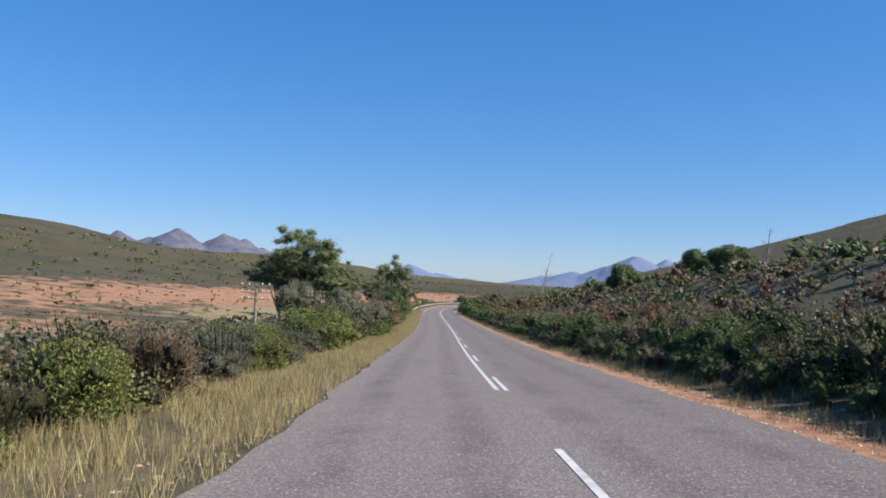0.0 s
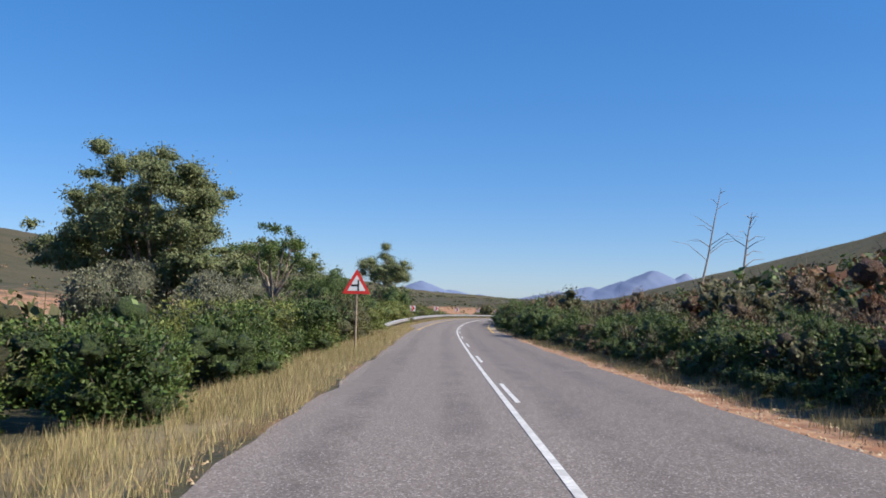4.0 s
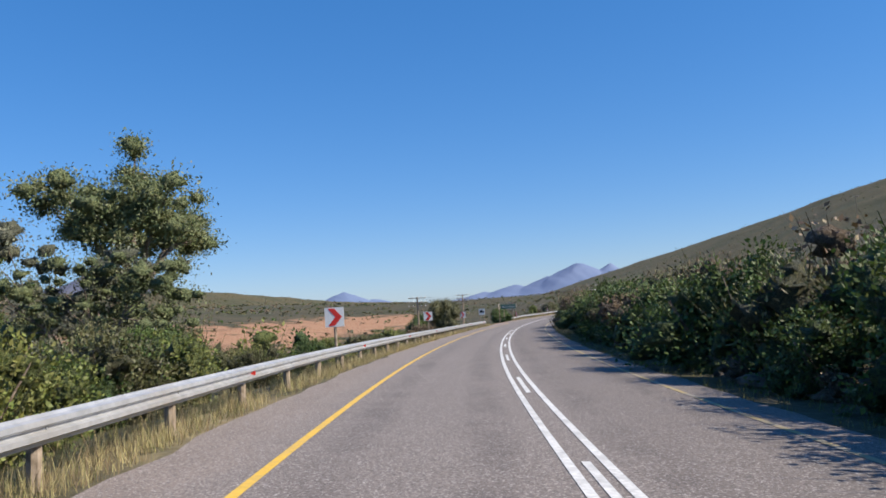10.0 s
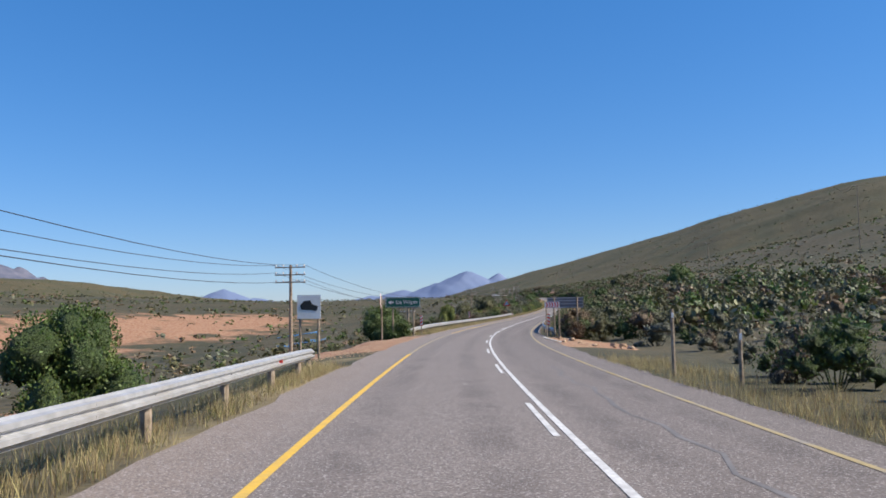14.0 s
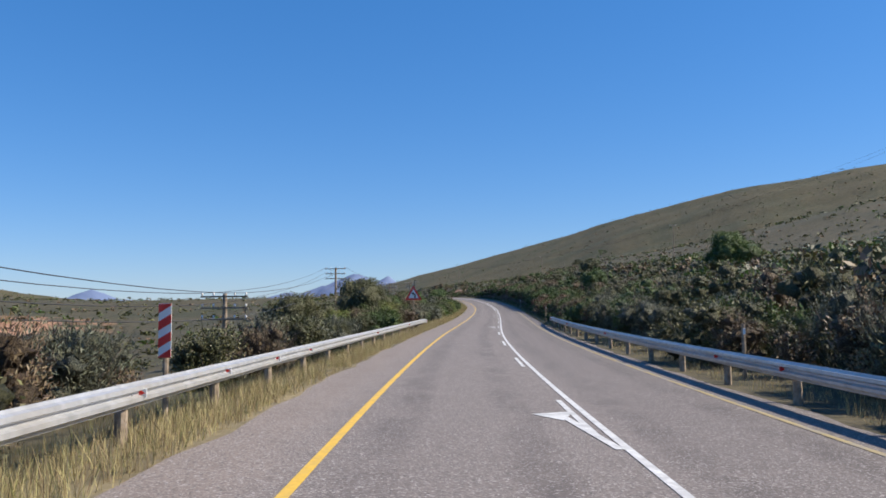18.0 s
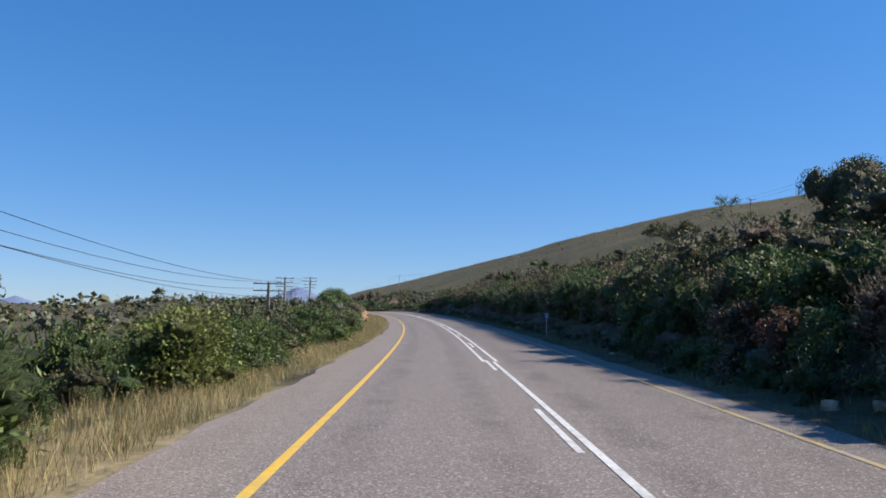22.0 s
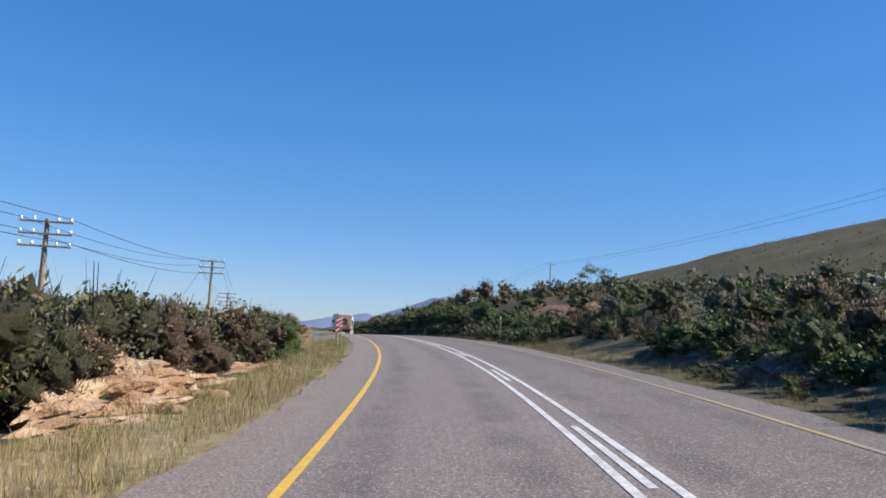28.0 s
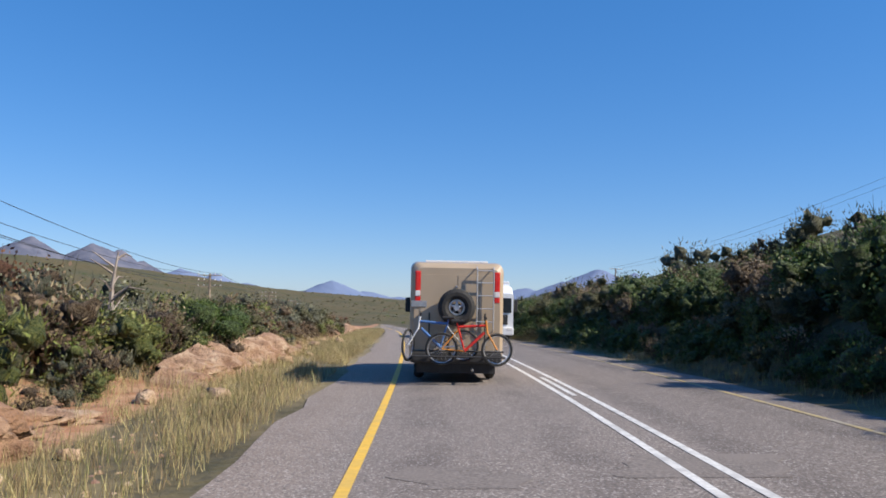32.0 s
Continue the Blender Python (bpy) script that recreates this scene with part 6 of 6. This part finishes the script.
long_hill("hill_far_right", 61, 431, np.linspace(12, 95, 200), ([12, 22, 35, 48, 65, 95], [3100, 2500, 1900, 1600, 1400, 1200]),
          ([12, 15, 18, 22, 25, 28, 32, 36, 40, 45, 48, 52, 56, 65, 95], [.1, .7, 1.6, 2.6, 3.4, 4.2, 5.2, 6.4, 7.2, 8.3, 8.35, 8.95, 8.9, 8.4, 6.5]), 31, 6500, "broad green-brown hill covered in low scrub")
long_hill("hill_far_left", 60, 400, np.linspace(-48, 14, 160), ([-48, -15, 0, 14], [1200, 1400, 2100, 2400]),
          ([-48, -35, -27, -20, -16, -12, -8, -4, 0, 4, 8, 14], [3.6, 3.3, 2.75, 2.45, 2.4, 2.1, 1.6, 1.0, .65, .35, .1, -.2]), 32, 4200, "long olive-brown hill beyond the valley")


# ---------------------------------------------------------------- vehicles
def wheel(parent, x, y, z, r, width, name="wheel"):
    bm = bmesh.new()
    ring(bm, (x, y, z), (1, 0, 0), r - .1, .1, 28, 10, width / .2)
    tyre = part(name, bm, rubber_m, parent)
    bm = bmesh.new()
    tube(bm, [(x - width * .32, y, z), (x + width * .32, y, z)], [r - .13] * 2, 20)
    part("rim", bm, rim_m, tyre)
    return tyre


def rounded(w, z0, z1, r, n=5):
    """Cross-section of a van body: square below, rounded above."""
    o = [(-w, z0), (w, z0)]
    for k in range(n + 1):
        a = math.pi / 2 * k / n
        o.append((w - r + r * math.cos(a), z1 - r + r * math.sin(a)))
    for k in range(n + 1):
        a = math.pi / 2 + math.pi / 2 * k / n
        o.append((-w + r + r * math.cos(a), z1 - r + r * math.sin(a)))
    return o


def loft(bm, sections):
    rows = [[bm.verts.new((x, y, z)) for x, z in o] for y, o in sections]
    m = len(rows[0])
    for a, b in zip(rows, rows[1:]):
        for j in range(m):
            bm.faces.new((a[j], b[j], b[(j + 1) % m], a[(j + 1) % m]))
    bm.faces.new(rows[0])
    bm.faces.new(rows[-1][::-1])
    bmesh.ops.recalc_face_normals(bm, faces=bm.faces)


def spokes(bm, c, r, n=16):
    for k in range(n):
        a = 6.283 * k / n
        tube(bm, [(c[0] + .02 * math.cos(a), c[1], c[2] + .02 * math.sin(a)), (c[0] + r * math.cos(a), c[1], c[2] + r * math.sin(a))], [.0022] * 2, 3, False)


def bicycle(root, frame_m, second_m, label, turned=0.0):
    """A mountain bike along x, wheels on z = 0."""
    r = .335
    bb, seat, head, rear, front = (-.06, 0, .3), (-.2, 0, .78), (.36, 0, .82), (-.52, 0, r), (.6, 0, r)
    bm = bmesh.new()
    tube(bm, [bb, (.34, 0, .68)], [.03] * 2, 8)
    tube(bm, [seat, head], [.026] * 2, 8)
    tube(bm, [bb, (-.22, 0, .86)], [.019] * 2, 8)
    frame_ob = part("frame", bm, frame_m, root)
    bm = bmesh.new()
    for y in (-.05, .05):
        tube(bm, [(bb[0], y * .6, bb[2]), (rear[0], y, rear[2])], [.012] * 2, 6)
        tube(bm, [(-.2, y * .5, .72), (rear[0], y, rear[2])], [.011] * 2, 6)
    part("rear_stays", bm, second_m, root)
    bm = bmesh.new()
    tube(bm, [(.37, 0, .92), (.4, 0, .66)], [.02] * 2, 8)
    for y in (-.06, .06):
        tube(bm, [(.4, y, .68), front[:1] + (y,) + front[2:]], [.016] * 2, 6)
    part("fork", bm, second_m, root)
    for c in (rear, front):
        bm = bmesh.new()
        ring(bm, c, (0, 1, 0), r - .025, .026, 30, 7)
        if c is front and turned:
            bmesh.ops.rotate(bm, cent=c, matrix=Matrix.Rotation(radians(turned), 3, "Z"), verts=bm.verts)
        tyre = part("wheel", bm, rubber_m, root)
        bm = bmesh.new()
        ring(bm, c, (0, 1, 0), r - .06, .011, 30, 5)
        spokes(bm, c, r - .06)
        tube(bm, [(c[0], -.05, c[2]), (c[0], .05, c[2])], [.02] * 2, 7)
        if c is front and turned:
            bmesh.ops.rotate(bm, cent=c, matrix=Matrix.Rotation(radians(turned), 3, "Z"), verts=bm.verts)
        part("rim", bm, rim_m, tyre)
    bm = bmesh.new()
    tube(bm, [(.35, -.3, .99), (.36, -.1, .95), (.36, .1, .95), (.35, .3, .99)], [.014, .015, .015, .014], 7)
    part("handlebar", bm, dark_plastic_m, root)
    bm = bmesh.new()
    box(bm, (-.34, -.07, .88), (-.08, .07, .93), None, .02)
    part("saddle", bm, dark_plastic_m, root)
    bm = bmesh.new()
    ring(bm, bb, (0, 1, 0), .09, .008, 18, 5)
    for sg in (-1, 1):
        tube(bm, [(bb[0], .06 * sg, bb[2]), (bb[0] + .12 * sg, .07 * sg, bb[2] - .12 * sg)], [.012] * 2, 6)
        box(bm, (bb[0] + .12 * sg - .05, .07 * sg - .01 + .03 * sg, bb[2] - .12 * sg - .012), (bb[0] + .12 * sg + .05, .07 * sg + .05 * sg + .01 * sg, bb[2] - .12 * sg + .012))
    part("crank", bm, dark_plastic_m, root)
    return frame_ob


VAN_S, VAN_W = 770.3, -2.08
van = stand("camper_van", VAN_S, VAN_W, "beige high-roofed camper van with bicycles carried on its tail", "van", 0, up=.026)
body = bmesh.new()
low = .42
loft(body, [(.0, rounded(.93, low + .14, 2.47, .2)), (.06, rounded(.97, low + .1, 2.52, .2)), (.14, rounded(1.01, low, 2.58, .17)), (.5, rounded(1.025, low, 2.62, .15)), (3.6, rounded(1.025, low, 2.62, .15)), (4.3, rounded(1.02, low, 2.5, .2)), (4.9, rounded(1.0, low, 1.75, .25)), (5.8, rounded(.96, low, 1.25, .25)), (5.99, rounded(.9, low + .05, .95, .2))])
body_ob = part("body", body, van_m, van)
for f in body_ob.data.polygons:
    f.use_smooth = False
bm = bmesh.new()
box(bm, (-.8, -.008, .62), (-.01, .004, 2.32), None, .003)
door_l = part("rear_door", bm, van_m, van)
bm = bmesh.new()
box(bm, (.01, -.008, .62), (.8, .004, 2.32), None, .003)
door_r = part("rear_door", bm, van_m, van)
for sg in (-1, 1):
    bm = bmesh.new()
    box(bm, (.86 * sg - .065, -.012, 1.72), (.86 * sg + .065, .12, 2.4), None, .03)
    lamp = part("tail_light", bm, lamp_red_m, van, "tall red tail light")
    bm = bmesh.new()
    box(bm, (.86 * sg - .055, -.02, 1.85), (.86 * sg + .055, -.005, 1.97), None, .01)
    part("lens", bm, lamp_clear_m, lamp, "pale lens")
bm = bmesh.new()
box(bm, (-.98, -.12, .42), (.98, .2, .66), None, .05)
part("bumper", bm, dark_plastic_m, van)
bm = bmesh.new()
box(bm, (-.85, .1, .2), (.85, 3.0, .44))
part("underbody", bm, dark_plastic_m, van)
bm = bmesh.new()
tube(bm, [(.35, -.1, .28), (.35, .9, .3)], [.03] * 2, 8)
part("exhaust", bm, steel_m, van)
bm = bmesh.new()
box(bm, (-1.0, -.02, 1.62), (-.66, -.009, 1.75), None, .004)
part("badge_panel", bm, steel_m, van, "plain grey panel")
bm = bmesh.new()
bmesh.ops.create_uvsphere(bm, u_segments=10, v_segments=6, radius=.022, matrix=Matrix.Translation((-.02, -.012, 2.07)))
part("door_lock", bm, rim_m, van)
bm = bmesh.new()
box(bm, (-.7, .6, 2.62), (.7, 3.4, 2.665), None, .01)
part("roof_panel", bm, truck_m, van, "pale flat roof panel")
for x in (.42, .78):
    bm = bmesh.new()
    tube(bm, [(x, -.01, 1.12), (x, -.1, 1.16), (x, -.1, 2.44), (x, .0, 2.5)], [.015] * 4, 7)
    part("ladder_rail", bm, zinc_m, van)
for z in (1.32, 1.6, 1.88, 2.16, 2.42):
    bm = bmesh.new()
    tube(bm, [(.42, -.1, z), (.78, -.1, z)], [.013] * 2, 6)
    part("ladder_rung", bm, zinc_m, van)
bm = bmesh.new()
ring(bm, (-.02, -.2, 1.62), (0, 1, 0), .285, .115, 32, 10, 1.05)
spare = part("spare_wheel", bm, rubber_m, van)
bm = bmesh.new()
ring(bm, (-.02, -.23, 1.62), (0, 1, 0), .155, .022, 24, 6)
tube(bm, [(-.02, -.26, 1.62), (-.02, -.14, 1.62)], [.07] * 2, 14)
for k in range(5):
    a = 6.283 * k / 5 + .3
    tube(bm, [(-.02 + .05 * math.cos(a), -.25, 1.62 + .05 * math.sin(a)), (-.02 + .175 * math.cos(a), -.2, 1.62 + .175 * math.sin(a))], [.03, .022], 6)
part("rim", bm, rim_m, spare)
bm = bmesh.new()
box(bm, (-.1, -.14, 1.5), (.06, .0, 1.7))
part("wheel_bracket", bm, dark_plastic_m, van)
for sg in (-1, 1):
    wheel(van, .8 * sg, 1.05, .345, .345, .24)
    wheel(van, .84 * sg, 5.0, .345, .345, .22)
    bm = bmesh.new()
    tube(bm, [(.98 * sg, 4.5, 1.62), (1.16 * sg, 4.44, 1.68)], [.025] * 2, 6)
    box(bm, (1.12 * sg - .1, 4.38, 1.45), (1.12 * sg + .1, 4.5, 1.85), None, .04)
    part("wing_mirror", bm, dark_plastic_m, van)
bm = bmesh.new()
for z in (.6, .7):
    tube(bm, [(-.95, -.42 if z > .65 else -.68, z), (.98, -.42 if z > .65 else -.68, z)], [.022] * 2, 6)
for x in (-.6, .6):
    tube(bm, [(x, -.02, .55), (x, -.74, .56)], [.025] * 2, 6)
    tube(bm, [(x, -.06, .6), (x, -.1, 1.5)], [.018] * 2, 6)
part("bike_rack", bm, dark_plastic_m, van)
vm = van.matrix_basis
for name, y, x, z, mats, turned, label in (("bicycle", -.62, .2, .56, (bike_red_m, bike_orange_m), 12, "red and orange mountain bike strapped on the van's rack"), ("bicycle", -.4, -.42, .58, (bike_blue_m, bike_white_m), 70, "blue and white mountain bike strapped on the van's rack")):
    bike = tagged(new(name), label, "bicycle", "bicycles on the van")
    flip = 1 if mats[0] is bike_red_m else -1
    bike.matrix_basis = vm @ Matrix.Translation((x, y, z - .15 + (.0 if flip > 0 else .04))) @ Matrix.Rotation(0 if flip > 0 else math.pi, 4, "Z") @ Matrix.Scale(1.03, 4)
    bicycle(bike, mats[0], mats[1], label, turned)

truck = stand("truck", 801.5, 2.1, "white cab-over truck facing along the oncoming lane", "truck", 180, up=.026)
# the truck's own y axis points the way it drives
bm = bmesh.new()
loft(bm, [(-.05, rounded(1.2, .75, 2.9, .18)), (-.9, rounded(1.24, .7, 3.35, .22)), (-1.9, rounded(1.24, .75, 3.5, .22))])
part("cab", bm, truck_m, truck)
bm = bmesh.new()
box(bm, (-1.08, -.12, 1.72), (1.08, .012, 2.62), None, .05)
part("windscreen", bm, glass_m, truck, "dark windscreen")
bm = bmesh.new()
box(bm, (-.85, -.05, 1.0), (.85, .02, 1.6), None, .03)
part("grille", bm, dark_plastic_m, truck)
bm = bmesh.new()
box(bm, (-1.22, -.25, .35), (1.22, .12, .82), None, .06)
part("bumper", bm, truck_m, truck)
for sg in (-1, 1):
    bm = bmesh.new()
    box(bm, (.95 * sg - .18, .02, .62), (.95 * sg + .18, .13, .8), None, .03)
    part("headlight", bm, lamp_clear_m, truck)
    bm = bmesh.new()
    box(bm, (1.38 * sg - .1, -.3, 1.75), (1.38 * sg + .1, -.18, 2.5), None, .04)
    part("wing_mirror", bm, dark_plastic_m, truck)
    wheel(truck, 1.0 * sg, -1.2, .5, .5, .3)
    wheel(truck, 1.0 * sg, -5.6, .5, .5, .3)
    wheel(truck, 1.0 * sg, -8.6, .5, .5, .3)
bm = bmesh.new()
box(bm, (-1.25, -10.5, 1.1), (1.25, -2.3, 3.7), None, .05)
part("cargo_box", bm, truck_m, truck)
bm = bmesh.new()
box(bm, (-.5, -10.3, .7), (.5, -1.0, 1.1))
part("chassis", bm, dark_plastic_m, truck)
